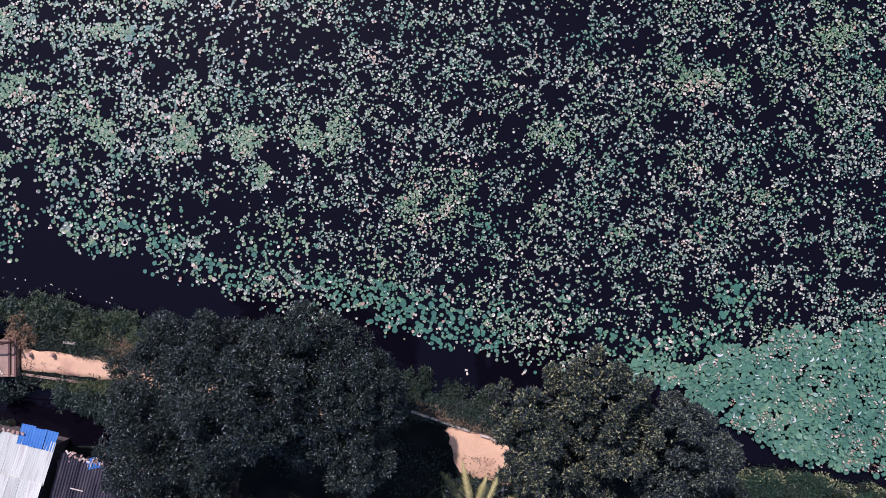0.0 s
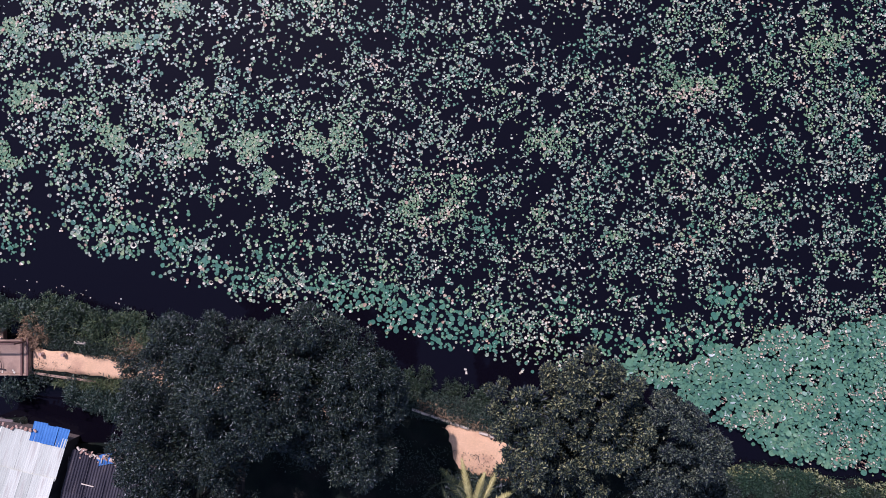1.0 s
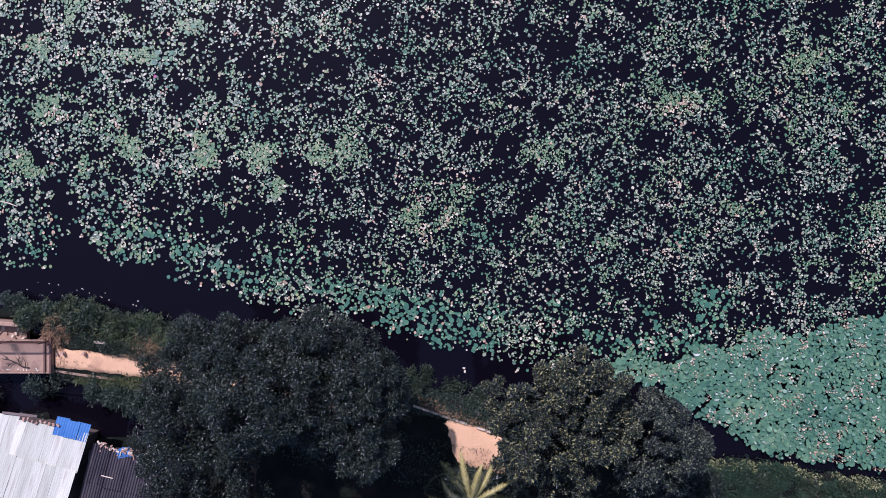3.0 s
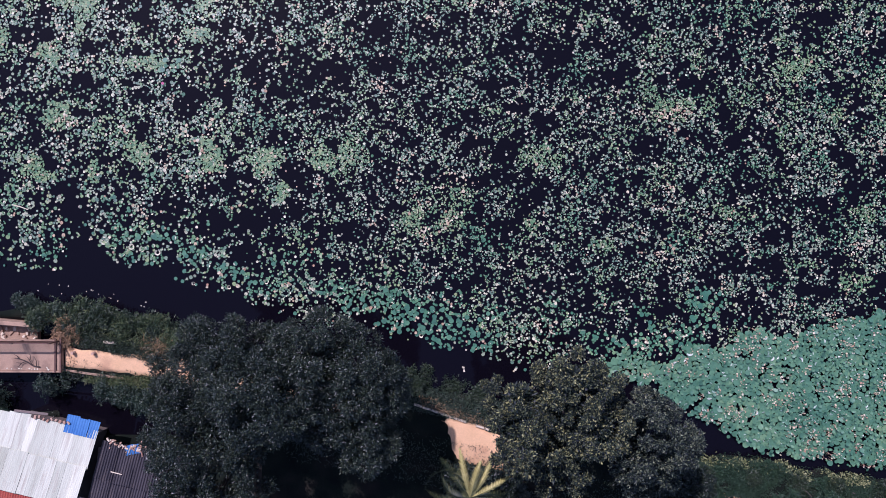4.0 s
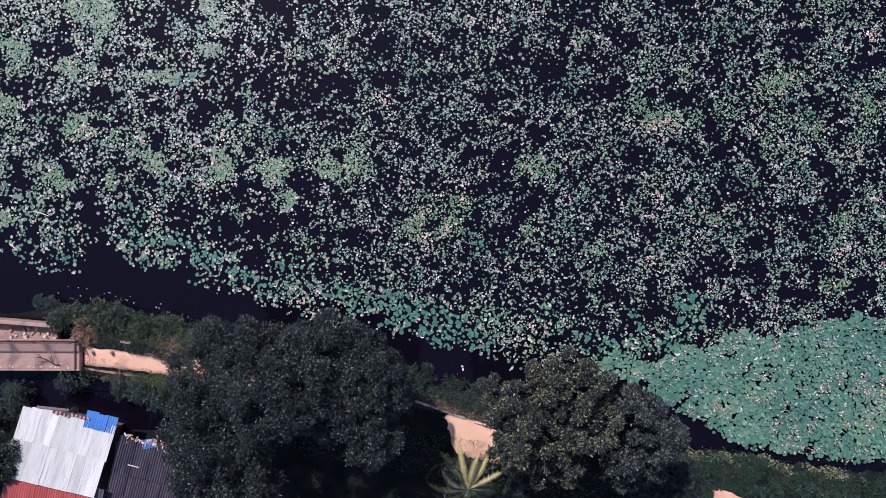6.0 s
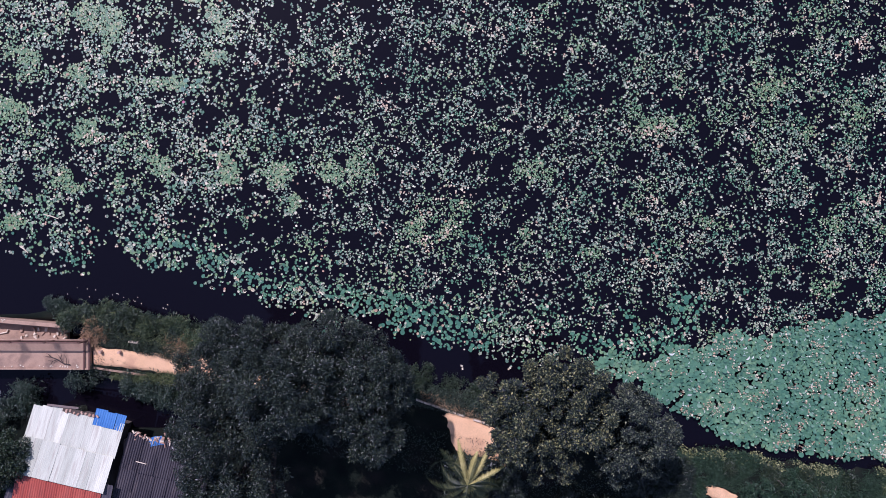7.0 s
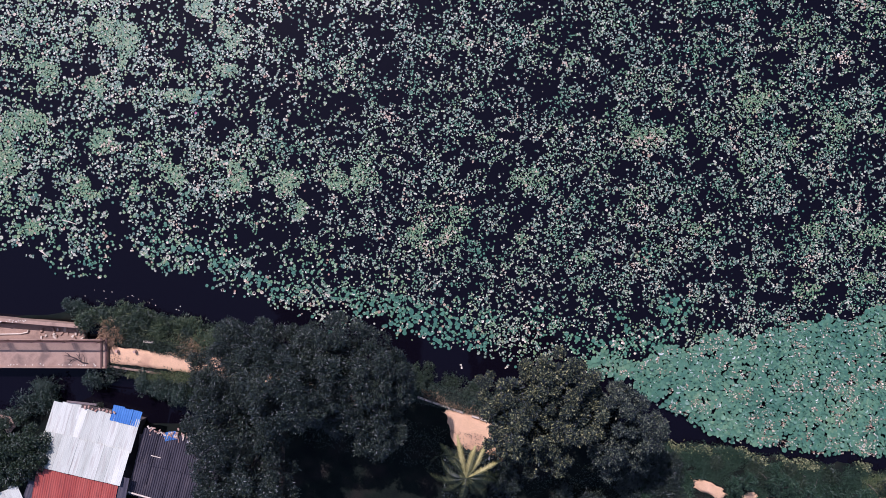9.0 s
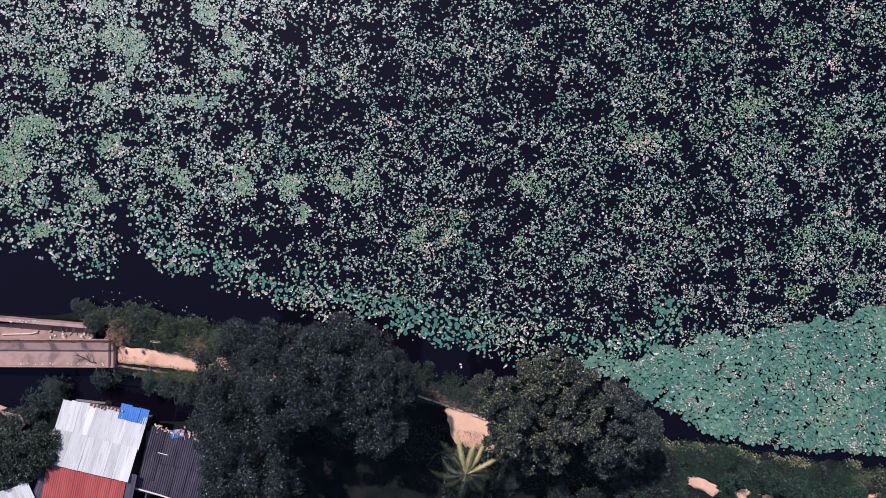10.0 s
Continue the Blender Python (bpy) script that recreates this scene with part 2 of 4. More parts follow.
    ditch = np.maximum(ditch, arm)
    z = z * (1 - ditch) - 1.0 * ditch
    return z


def axis(lo, hi, step, far):
    core = np.arange(lo, hi + step / 2, step)
    out = step * 1.35 ** np.arange(1, 28)
    out = np.cumsum(out)
    out = np.append(out[out < far], far)
    return np.concatenate([lo - out[::-1], core, hi + out])


def build_ground():
    gx, gy = axis(-34, 34, 0.4, 2500), axis(-20, 2, 0.4, 2500)
    X, Y = np.meshgrid(gx, gy)
    v = np.stack([X.ravel(), Y.ravel(), ground_z(X.ravel(), Y.ravel())], 1)
    nx, ny = len(gx), len(gy)
    i = (np.arange(ny - 1)[:, None] * nx + np.arange(nx - 1)[None, :]).ravel()
    tris = np.concatenate([np.stack([i, i + 1, i + nx + 1], 1), np.stack([i, i + nx + 1, i + nx], 1)])
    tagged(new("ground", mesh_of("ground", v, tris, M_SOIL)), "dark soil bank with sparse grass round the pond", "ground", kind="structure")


build_ground()
bm = bmesh.new()
bm.faces.new([bm.verts.new(p) for p in ((-72, -24, 0), (72, -24, 0), (72, 88, 0), (-72, 88, 0))])
# the sheet of water lies only where the basin is lower than it
water = part("water", bm, M_WATER, None)
tagged(water, "still dark pond water between the pads", "pond water", kind="structure")

# ---- sandy path on the bank ----


def build_path(first, last):
    """A stretch of the path, ends rounded and ragged, cut where tree shade lies."""
    n = max(30, int((last - first) * 6))
    cx = np.linspace(first, last, n)
    cy = np.interp(cx, PATH_X, PATH_Y)
    half = np.interp(cx, [-20.8, -15, -5, 0, 4, 16, 22], [0.62, 0.66, 0.85, 1.25, 1.1, 0.5, 0.55])
    verts, tris, rows = [], [], 9
    for i in range(n):
        for k in range(rows):
            u = k / (rows - 1) * 2 - 1
            rag = (0.3 if first > 10 else 0.16) * float(smooth_noise(cx[i] + 9 * u, cy[i] * 0 + u * 40, 0.5, 11)) * abs(u)
            y = cy[i] + u * (half[i] + rag)
            # slants this end along the mango's shadow edge: shade put into the outline
            x = cx[i] - (0.35 * u * max(0.0, 1 - (cx[i] - first) / 1.5) if -1 < first < 1 else 0.0)
            end = min(cx[i] - first, last - cx[i]) - (0.55 * u * u + 0.3 * float(smooth_noise(cx[i], 7 * u, 0.7, 14)) if first > 10 else 0.0)
            z = PATH_Z + 0.05 - 0.16 * abs(u) ** 6
            if first > -20 or last < 30:
                z -= 0.3 * max(0.0, 1 - (end + 0.22 * float(smooth_noise(x * 2, y * 3, 0.5, 12))) / 0.3) * (0 if x < -19 else 1)
            verts.append((x, y, z))
    for i in range(n - 1):
        for k in range(rows - 1):
            a = i * rows + k
            tris += [(a, a + rows, a + rows + 1), (a, a + rows + 1, a + 1)]
    tagged(new("path", mesh_of("path", verts, tris, M_SAND)), "trodden path of pale orange sandy soil along the bank", "path", kind="structure")


# sand left out below the trees (-4.6 to 0.12, 4.8 to 15.4) as their shade
STRETCHES = ((-20.8, -4.6), (0.12, 4.8), (15.4, 18.1), (18.7, 19.9), (20.2, 21.7), (25.2, 26.2), (27.0, 36.0))


def on_sand(x, y, slack=0.15):
    near = np.abs(y - np.interp(x, PATH_X, PATH_Y)) < 0.75 - slack + 0.2 * smooth_noise(x, y, 0.5, 13)
    return near & np.logical_or.reduce([(x > a + slack) & (x < b - slack) for a, b in STRETCHES])


for ends in STRETCHES:
    build_path(*ends)

# ---- lily pads ----
MARGIN_X = [-45, -28.9, -25.5, -25.0, -24.1, -21.9, -20.7, -20.2, -18.7, -16.4, -14.1, -12.3, -9.7, -6.8, -3.5, -0.9, 1.7, 3.6, 6.5, 11.7, 14.6, 16.5, 18.4, 22.8, 29.0, 45]
MARGIN_Y = [1.3, 0.7, 0.7, -0.2, -0.8, -0.8, 0.2, 1.3, -0.1, -0.5, -1.3, -1.9, -3.0, -3.9, -3.9, -4.9, -5.2, -5.9, -6.6, -7.3, -9.1, -10.2, -10.9, -11.6, -12.0, -13.2]
BED_X = [7.9, 10.1, 12.6, 15.2, 18.8, 22.5, 25.0, 26.9, 28.6, 37.1, 45]
BED_Y = [-6.2, -5.2, -5.4, -4.5, -3.9, -3.5, -3.1, -2.4, -2.0, -0.5, 0.5]
# stands of yellow-green pads, of cream ones, of larger blue-green ones, and open water: x, y, half-axes
GREEN_WEST = [(-20.6, 14.4, 0.9, 1.3), (-21.5, 15.3, 0.6, 0.7), (-25.6, 12.7, 0.7, 0.5), (-22.0, 11.5, 0.7, 0.6), (-16.8, 10.9, 0.8, 0.4), (-26.8, 9.2, 1.1, 0.5), (-28.0, 6.8, 0.9, 1.3), (-21.8, 7.8, 0.8, 0.7),
              (-13.9, 12.5, 0.7, 0.4), (-14.1, 15.4, 0.3, 0.5), (-13.3, 14.5, 0.5, 0.4), (-15.5, 16.8, 0.7, 0.7), (-22.8, 17.0, 0.6, 0.5), (-23.0, 5.2, 0.6, 0.7), (-22.4, 4.5, 0.7, 0.4), (-13.0, 5.6, 0.7, 0.9),
              (-9.8, 5.6, 0.8, 0.9), (-6.7, 5.6, 0.7, 0.5), (-5.1, 5.7, 0.9, 0.7), (-17.2, 5.8, 0.7, 0.7), (-19.8, 4.7, 0.4, 0.7), (-26.4, 2.4, 0.8, 0.4), (-9.1, 3.8, 0.4, 0.5), (-24.4, 14.0, 0.5, 0.2)]
GREEN_EAST = [(13.0, 8.4, 1.0, 0.5), (11.7, 9.4, 0.4, 0.4), (19.7, 10.9, 1.0, 0.6), (19.1, 12.2, 0.5, 0.5), (25.5, 9.3, 0.6, 0.5), (27.8, 9.0, 0.9, 0.3), (22.2, 8.1, 0.5, 0.4), (15.0, 8.7, 0.4, 0.3),
              (5.3, 5.9, 0.9, 0.7), (6.5, 5.5, 0.6, 0.5), (2.7, 8.4, 0.6, 0.3), (7.5, 9.2, 0.3, 0.3), (-6.5, 12.8, 0.6, 0.3), (15.8, 2.7, 0.7, 0.4), (16.9, 2.6, 0.5, 0.4), (23.3, -1.4, 0.9, 0.6),
              (27.4, 2.3, 1.0, 0.5), (20.6, -0.3, 0.7, 0.3), (23.7, 2.6, 0.7, 0.4), (8.9, 0.7, 0.7, 0.4), (1.0, 3.7, 0.6, 0.5), (0.4, 2.2, 0.7, 0.5), (5.1, 2.0, 0.5, 0.4), (-1.6, 2.1, 0.6, 0.7),
              (27.2, -0.3, 0.8, 0.5)]
GREEN = GREEN_WEST + GREEN_EAST
CREAM = [(4.2, 11.4, 0.6, 0.3), (2.9, 14.3, 0.5, 0.3), (1.8, 14.4, 0.3, 0.3), (-3.6, 9.7, 0.6, 0.5), (17.8, 15.4, 0.5, 0.3), (19.4, 16.3, 0.5, 0.3), (23.9, 12.8, 0.5, 0.3), (25.2, 13.6, 0.6, 0.3),
         (26.0, 4.0, 0.9, 0.4), (26.4, 17.1, 0.4, 0.4), (-0.8, 13.4, 0.4, 0.3), (-8.9, 11.0, 0.4, 0.3), (12.6, 3.9, 0.5, 0.4), (12.3, 3.0, 0.6, 0.2), (-24.2, 17.0, 0.5, 0.4), (-18.2, 13.3, 0.4, 0.2),
         (-21.1, 7.7, 0.4, 0.3), (-13.3, 7.3, 0.3, 0.3), (-3.6, 2.5, 0.4, 0.3), (13.0, 8.2, 0.7, 0.3), (-1.0, 1.3, 0.4, 0.5), (-1.7, 6.2, 0.3, 0.3), (12.3, 0.2, 0.3, 0.3), (-6.5, 13.2, 0.3, 0.2),
         (23.7, 0.8, 0.4, 0.3)]
SOLID = [(-14.3, 0.3, 0.6, 0.6), (-21.6, 1.1, 0.3, 0.5), (-22.6, 0.2, 0.6, 0.2), (-9.8, -1.5, 0.7, 0.4), (-6.3, -1.8, 0.5, 0.3), (-5.2, -2.2, 0.7, 0.5), (-3.8, -2.4, 0.9, 0.6), (-2.3, -2.7, 0.9, 0.5),
         (-0.1, -3.1, 0.7, 0.6), (-17.8, 1.4, 0.5, 0.3), (-15.7, 1.4, 0.4, 0.2), (3.0, -3.0, 0.5, 0.3), (14.8, -2.5, 0.7, 0.4), (17.0, -3.4, 0.7, 0.3), (-8.6, 0.0, 0.3, 0.2), (-7.3, 0.1, 0.3, 0.2),
         (-24.4, 13.5, 0.5, 0.2), (-15.3, 10.8, 0.7, 0.3), (-13.9, 12.5, 0.5, 0.3)]
TEAL = [(-17.8, 1.4, 0.7, 0.5), (-18.0, 2.8, 0.4, 0.4), (-15.7, 1.4, 0.6, 0.3), (-14.3, 0.3, 0.8, 0.7), (-21.5, 1.2, 0.4, 0.7), (-22.4, 0.2, 0.7, 0.3), (-18.9, 3.2, 0.4, 0.4), (-16.5, 4.5, 0.4, 0.4),
        (-9.8, -1.5, 1.0, 0.6), (-6.5, -1.7, 0.6, 0.4), (-5.4, -2.1, 0.8, 0.6), (-4.0, -2.3, 1.0, 0.7), (-2.5, -2.6, 1.0, 0.7), (-0.3, -3.0, 0.8, 0.7), (-9.1, -0.1, 0.6, 0.4), (-7.3, 0.1, 0.6, 0.4),
        (3.0, -3.0, 0.7, 0.4), (0.7, -3.2, 0.7, 0.5), (14.8, -2.3, 1.0, 0.6), (14.5, -3.5, 0.7, 0.5), (13.0, 1.0, 0.6, 0.4), (-17.6, 0.1, 0.4, 0.3), (2.3, 0.9, 0.3, 0.3), (11.2, -2.9, 0.4, 0.3),
        (6.4, -2.4, 0.5, 0.2)]
TEAL_BAND = [(-1.7, -3.6, 1.1, 0.6), (0.1, -4.1, 1.1, 0.6), (2.0, -4.6, 1.0, 0.5), (10.0, -5.1, 1.5, 0.7), (8.6, -4.4, 0.7, 0.4), (11.9, -4.4, 0.9, 0.5), (13.7, -4.4, 0.9, 0.7), (-11.7, -0.8, 0.7, 0.4), (-12.8, -0.6, 0.5, 0.4)]
OPEN_WEST = [(-20.5, 9.8, 1.2, 0.4), (-19.7, 11.8, 0.7, 0.6), (-23.9, 12.6, 0.4, 0.4), (-27.3, 13.8, 1.3, 0.3), (-22.7, 13.5, 0.6, 0.4), (-16.8, 16.8, 0.4, 0.7), (-17.2, 13.6, 0.5, 0.3), (-14.7, 8.4, 0.7, 0.7),
             (-13.5, 9.4, 1.0, 0.4), (-10.6, 15.1, 1.3, 0.7), (-16.8, 8.9, 0.7, 0.3), (-10.6, 2.3, 1.5, 0.4), (-13.0, 1.7, 1.0, 0.8), (-11.3, 0.3, 0.8, 0.9), (-20.7, 2.1, 0.6, 2.3), (-26.2, 1.3, 0.9, 0.5),
             (-24.2, 1.3, 0.4, 0.4), (-28.2, 3.2, 0.5, 0.4), (-25.0, 4.8, 0.3, 0.5), (-18.0, 3.7, 0.3, 0.4), (-25.1, 10.2, 0.7, 0.3), (-22.4, 6.1, 0.4, 0.3), (-15.7, 2.1, 0.5, 0.4), (-8.4, 2.9, 0.5, 0.5),
             (-13.5, 3.8, 0.6, 0.5)]
OPEN_MIDDLE = [(-3.2, 12.9, 0.5, 0.7), (-4.2, 14.8, 1.2, 0.5), (-6.1, 15.0, 0.4, 0.5), (0.8, 13.4, 0.6, 0.5), (-3.8, 11.0, 1.0, 0.4), (-6.5, 10.8, 0.8, 0.4), (3.0, 9.8, 0.9, 0.4), (9.8, 10.3, 0.7, 0.5),
               (10.8, 13.2, 0.7, 0.7), (6.4, 11.4, 0.9, 0.4), (-5.4, 1.8, 1.0, 0.5), (-4.0, 3.6, 0.4, 0.4), (4.9, 3.2, 0.8, 0.4), (3.1, 5.8, 0.7, 0.5), (2.1, 4.4, 1.3, 0.3), (3.0, 1.8, 0.6, 0.4),
               (8.9, 1.9, 0.7, 0.3), (9.7, -1.6, 0.9, 0.5), (12.3, -2.2, 0.5, 0.7), (5.6, 0.4, 0.5, 0.3), (-0.6, 16.6, 0.7, 0.4), (0.8, 12.1, 0.6, 0.3), (5.1, 16.0, 0.4, 0.4), (7.8, 7.0, 0.6, 0.3)]
OPEN_EAST = [(13.4, 16.3, 0.4, 1.0), (14.5, 15.1, 0.5, 0.7), (21.5, 13.7, 0.8, 0.4), (25.5, 12.1, 0.9, 0.4), (24.4, 15.0, 0.5, 0.4), (27.7, 13.7, 0.9, 0.7), (27.9, 11.9, 0.5, 0.3), (23.7, 4.2, 0.9, 0.5),
             (21.2, 3.2, 1.5, 0.3), (21.5, 1.9, 0.4, 0.4), (27.0, 1.2, 0.4, 0.4), (24.5, -1.6, 0.5, 0.5), (21.2, -1.8, 0.9, 0.4), (23.7, -2.7, 0.5, 0.7), (16.0, -3.4, 0.3, 0.4), (18.5, -0.3, 0.7, 0.4),
             (12.3, 2.0, 0.5, 0.4), (20.2, 16.7, 0.3, 0.7), (16.3, 6.7, 0.4, 0.3), (24.1, 17.0, 0.6, 0.4), (18.5, 1.5, 0.6, 0.3), (22.2, 9.5, 0.4, 0.4), (14.5, 5.6, 0.3, 0.3), (24.8, 1.6, 0.3, 0.3)]
OPEN = OPEN_WEST + OPEN_MIDDLE + OPEN_EAST
TEAL = TEAL + TEAL_BAND
SOLID = SOLID + TEAL_BAND[:7]


def stand(x, y, blobs):
    """How far points lie within any of the blobs, 0 to 1, with an uneven rim."""
    w = 0.5 * smooth_noise(x, y, 0.9, 21) + 0.35 * smooth_noise(x, y, 0.35, 22)
    best = np.zeros_like(x)
    for bx, by, rx, ry in blobs:
        d = np.hypot((x - bx) / rx, (y - by) / ry) + w
        best = np.maximum(best, np.clip((1.35 - d) / 0.6, 0, 1))
    return best


def in_bed(x, y):
    """The stand of raised lotus leaves by the bank."""
    top = np.interp(x, BED_X, BED_Y) + 0.5 * smooth_noise(x, y, 1.1, 31)
    low = np.interp(x, MARGIN_X, MARGIN_Y) + 0.4 * smooth_noise(x, y, 0.8, 32)
    return np.clip((x - 8.5) / 3, 0, 1) * np.clip((top - y) / 0.5, 0, 1) * np.clip((y - low) / 0.4, 0, 1)


def scatter(rng, count, x0, x1, y0, y1, size, chance, gap):
    """Random discs (x, y, r); chance and size work on arrays; discs keep gap * (r + r') apart."""
    x, y = rng.uniform(x0, x1, count), rng.uniform(y0, y1, count)
    r = size(x, y) * np.exp(np.clip(rng.normal(0, 0.28, count), -0.6, 0.6))
    keep = rng.uniform(0, 1, count) < chance(x, y)
    x, y, r = x[keep], y[keep], r[keep]
    cell, grid, out = 0.35, {}, []
    for px, py, pr in zip(x.tolist(), y.tolist(), r.tolist()):
        ci, cj = int(px // cell), int(py // cell)
        ok = True
        for i in (ci - 1, ci, ci + 1):
            for j in (cj - 1, cj, cj + 1):
                for qx, qy, qr in grid.get((i, j), ()):
                    if (px - qx) ** 2 + (py - qy) ** 2 < (gap * (pr + qr)) ** 2:
                        ok = False
                        break
        if ok:
            grid.setdefault((ci, cj), []).append((px, py, pr))
            out.append((px, py, pr))
    return np.array(out)


def pads_mesh(name, rng, discs, mat, z0=0.012, z1=0.05, sides=10, curl=0.05, tilt=0.03, stalk=False, notch=0.14):
    """Round leaves with a notch, an uneven rim and a slightly dished face; stalk: they stand on stems."""
    n = len(discs)
    x, y, r = discs.T
    a0 = rng.uniform(0, 2 * np.pi, n)
    k = np.arange(sides)
    ang = a0[:, None] + notch + k[None, :] * (2 * np.pi - 2 * notch) / (sides - 1)
    rr = r[:, None] * (1 + rng.normal(0, 0.05, (n, sides)))
    tx, ty = rng.normal(0, tilt, n), rng.normal(0, tilt, n)
    z = rng.uniform(z0, z1, n)
    dx, dy = rr * np.cos(ang), rr * np.sin(ang)
    lift = curl * np.abs(rng.normal(0, 1, n))[:, None] * rr + rng.normal(0, 0.012, (n, sides)) * (1 if stalk else 0.3)
    rim = np.stack([x[:, None] + dx, y[:, None] + dy, z[:, None] + dx * tx[:, None] + dy * ty[:, None] + lift], 2)
    mid = np.stack([x, y, z], 1)[:, None, :]
    verts = np.concatenate([mid, rim], 1)
    per = sides + 1
    tri = np.stack([np.zeros(sides - 1, int), np.arange(1, sides), np.arange(2, sides + 1)], 1)
    if stalk:
        foot = np.array([(0.012, 0, 0), (-0.006, 0.01, 0), (-0.006, -0.01, 0)])
        top = mid + foot[None] - np.array([0, 0, 0.004])
        low = top.copy()
        low[:, :, 2] = -0.9
        verts = np.concatenate([verts, top, low], 1)
        t = per
        tri = np.concatenate([tri, [(t, t + 1, t + 4), (t, t + 4, t + 3), (t + 1, t + 2, t + 5), (t + 1, t + 5, t + 4), (t + 2, t, t + 3), (t + 2, t + 3, t + 5)]])
        per += 6
    tris = (np.arange(n) * per)[:, None, None] + tri[None]
    return mesh_of(name, verts.reshape(-1, 3), tris.reshape(-1, 3), mat)


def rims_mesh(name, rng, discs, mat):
    """Pale crescents where the rim of a pad curls up, doubling as glints."""
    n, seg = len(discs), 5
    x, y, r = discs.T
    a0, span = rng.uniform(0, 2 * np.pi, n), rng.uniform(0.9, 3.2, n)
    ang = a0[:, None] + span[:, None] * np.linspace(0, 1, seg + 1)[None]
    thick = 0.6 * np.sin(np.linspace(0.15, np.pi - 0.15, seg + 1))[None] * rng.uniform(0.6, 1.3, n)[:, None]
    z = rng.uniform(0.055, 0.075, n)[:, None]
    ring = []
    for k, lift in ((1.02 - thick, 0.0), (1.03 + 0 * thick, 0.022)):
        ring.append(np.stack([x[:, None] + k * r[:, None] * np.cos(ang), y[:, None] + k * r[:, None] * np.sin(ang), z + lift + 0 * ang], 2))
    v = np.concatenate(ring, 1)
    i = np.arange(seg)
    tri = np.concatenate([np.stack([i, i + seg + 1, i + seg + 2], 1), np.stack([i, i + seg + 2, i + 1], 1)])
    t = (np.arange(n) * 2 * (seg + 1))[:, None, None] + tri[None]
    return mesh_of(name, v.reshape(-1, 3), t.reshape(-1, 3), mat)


def margin_gap(x, y):
    return y - np.interp(x, MARGIN_X, MARGIN_Y)


def clumping(x, y):
    return 0.30 * smooth_noise(x, y, 2.4, 41) + 0.62 * smooth_noise(x, y, 0.95, 42) + 0.55 * smooth_noise(x, y, 0.45, 43) + 0.3 * smooth_noise(x, y, 0.24, 44)


def small_chance(x, y):
    full = np.interp(x, [-40, -16, -7, 6, 14, 40], [0.33, 0.31, 0.24, 0.20, 0.25, 0.31])
    s = np.clip((clumping(x, y) - np.interp(x, [-16, -5, 10, 30], [-0.25, -0.25, -0.3, -0.42])) / 0.5, 0, 1)
    base = full * (0.17 + 0.83 * s * s * (3 - 2 * s))
    base = base * np.clip(margin_gap(x, y) / 1.6 + 0.1, 0, 1) * np.where(margin_gap(x, y) > -0.3, 1.0, 0.15)
    base = base * (1 - 0.32 * np.clip((6.5 - y) / 3, 0, 1) * np.clip((-11 - x) / 3, 0, 1))
    base = np.maximum(base, stand(x, y, GREEN) * (0.26 + 0.3 * s))
    base = np.maximum(base, stand(x, y, CREAM) * (0.16 + 0.25 * s))
    base = base * (1 - 0.82 * stand(x, y, OPEN)) * (1 - 0.7 * stand(x, y, TEAL)) * (1 - in_bed(x, y))
    far = np.clip((34 - np.abs(x)) / 5, 0, 1) * np.clip((24 - y) / 5, 0, 1)
    return base * np.where((np.abs(x) > 29.5) | (y > 19), far, 1)


def small_size(x, y):
    left = np.interp(x, [-30, -14, -3, 30], [0.058, 0.056, 0.0465, 0.0465])
    return left * (1 + 0.3 * np.clip(1 - margin_gap(x, y) / 5, 0, 1))


def siblings(rng, discs, share):
    """Pads that touch a neighbour, so that they run in pairs and short strings."""
    made, last = [], discs
    for _ in range(3):
        last = last[rng.uniform(0, 1, len(last)) < share]
        r = last[:, 2] * rng.uniform(0.65, 1.1, len(last))
        a = rng.uniform(0, 2 * np.pi, len(last))
        d = 0.92 * (last[:, 2] + r)
        last = np.stack([last[:, 0] + d * np.cos(a), last[:, 1] + d * np.sin(a), r], 1)
        made.append(last)
    made = np.concatenate(made)
    return made[(in_bed(made[:, 0], made[:, 1]) < 0.5) & (stand(made[:, 0], made[:, 1], OPEN) < 0.5)]


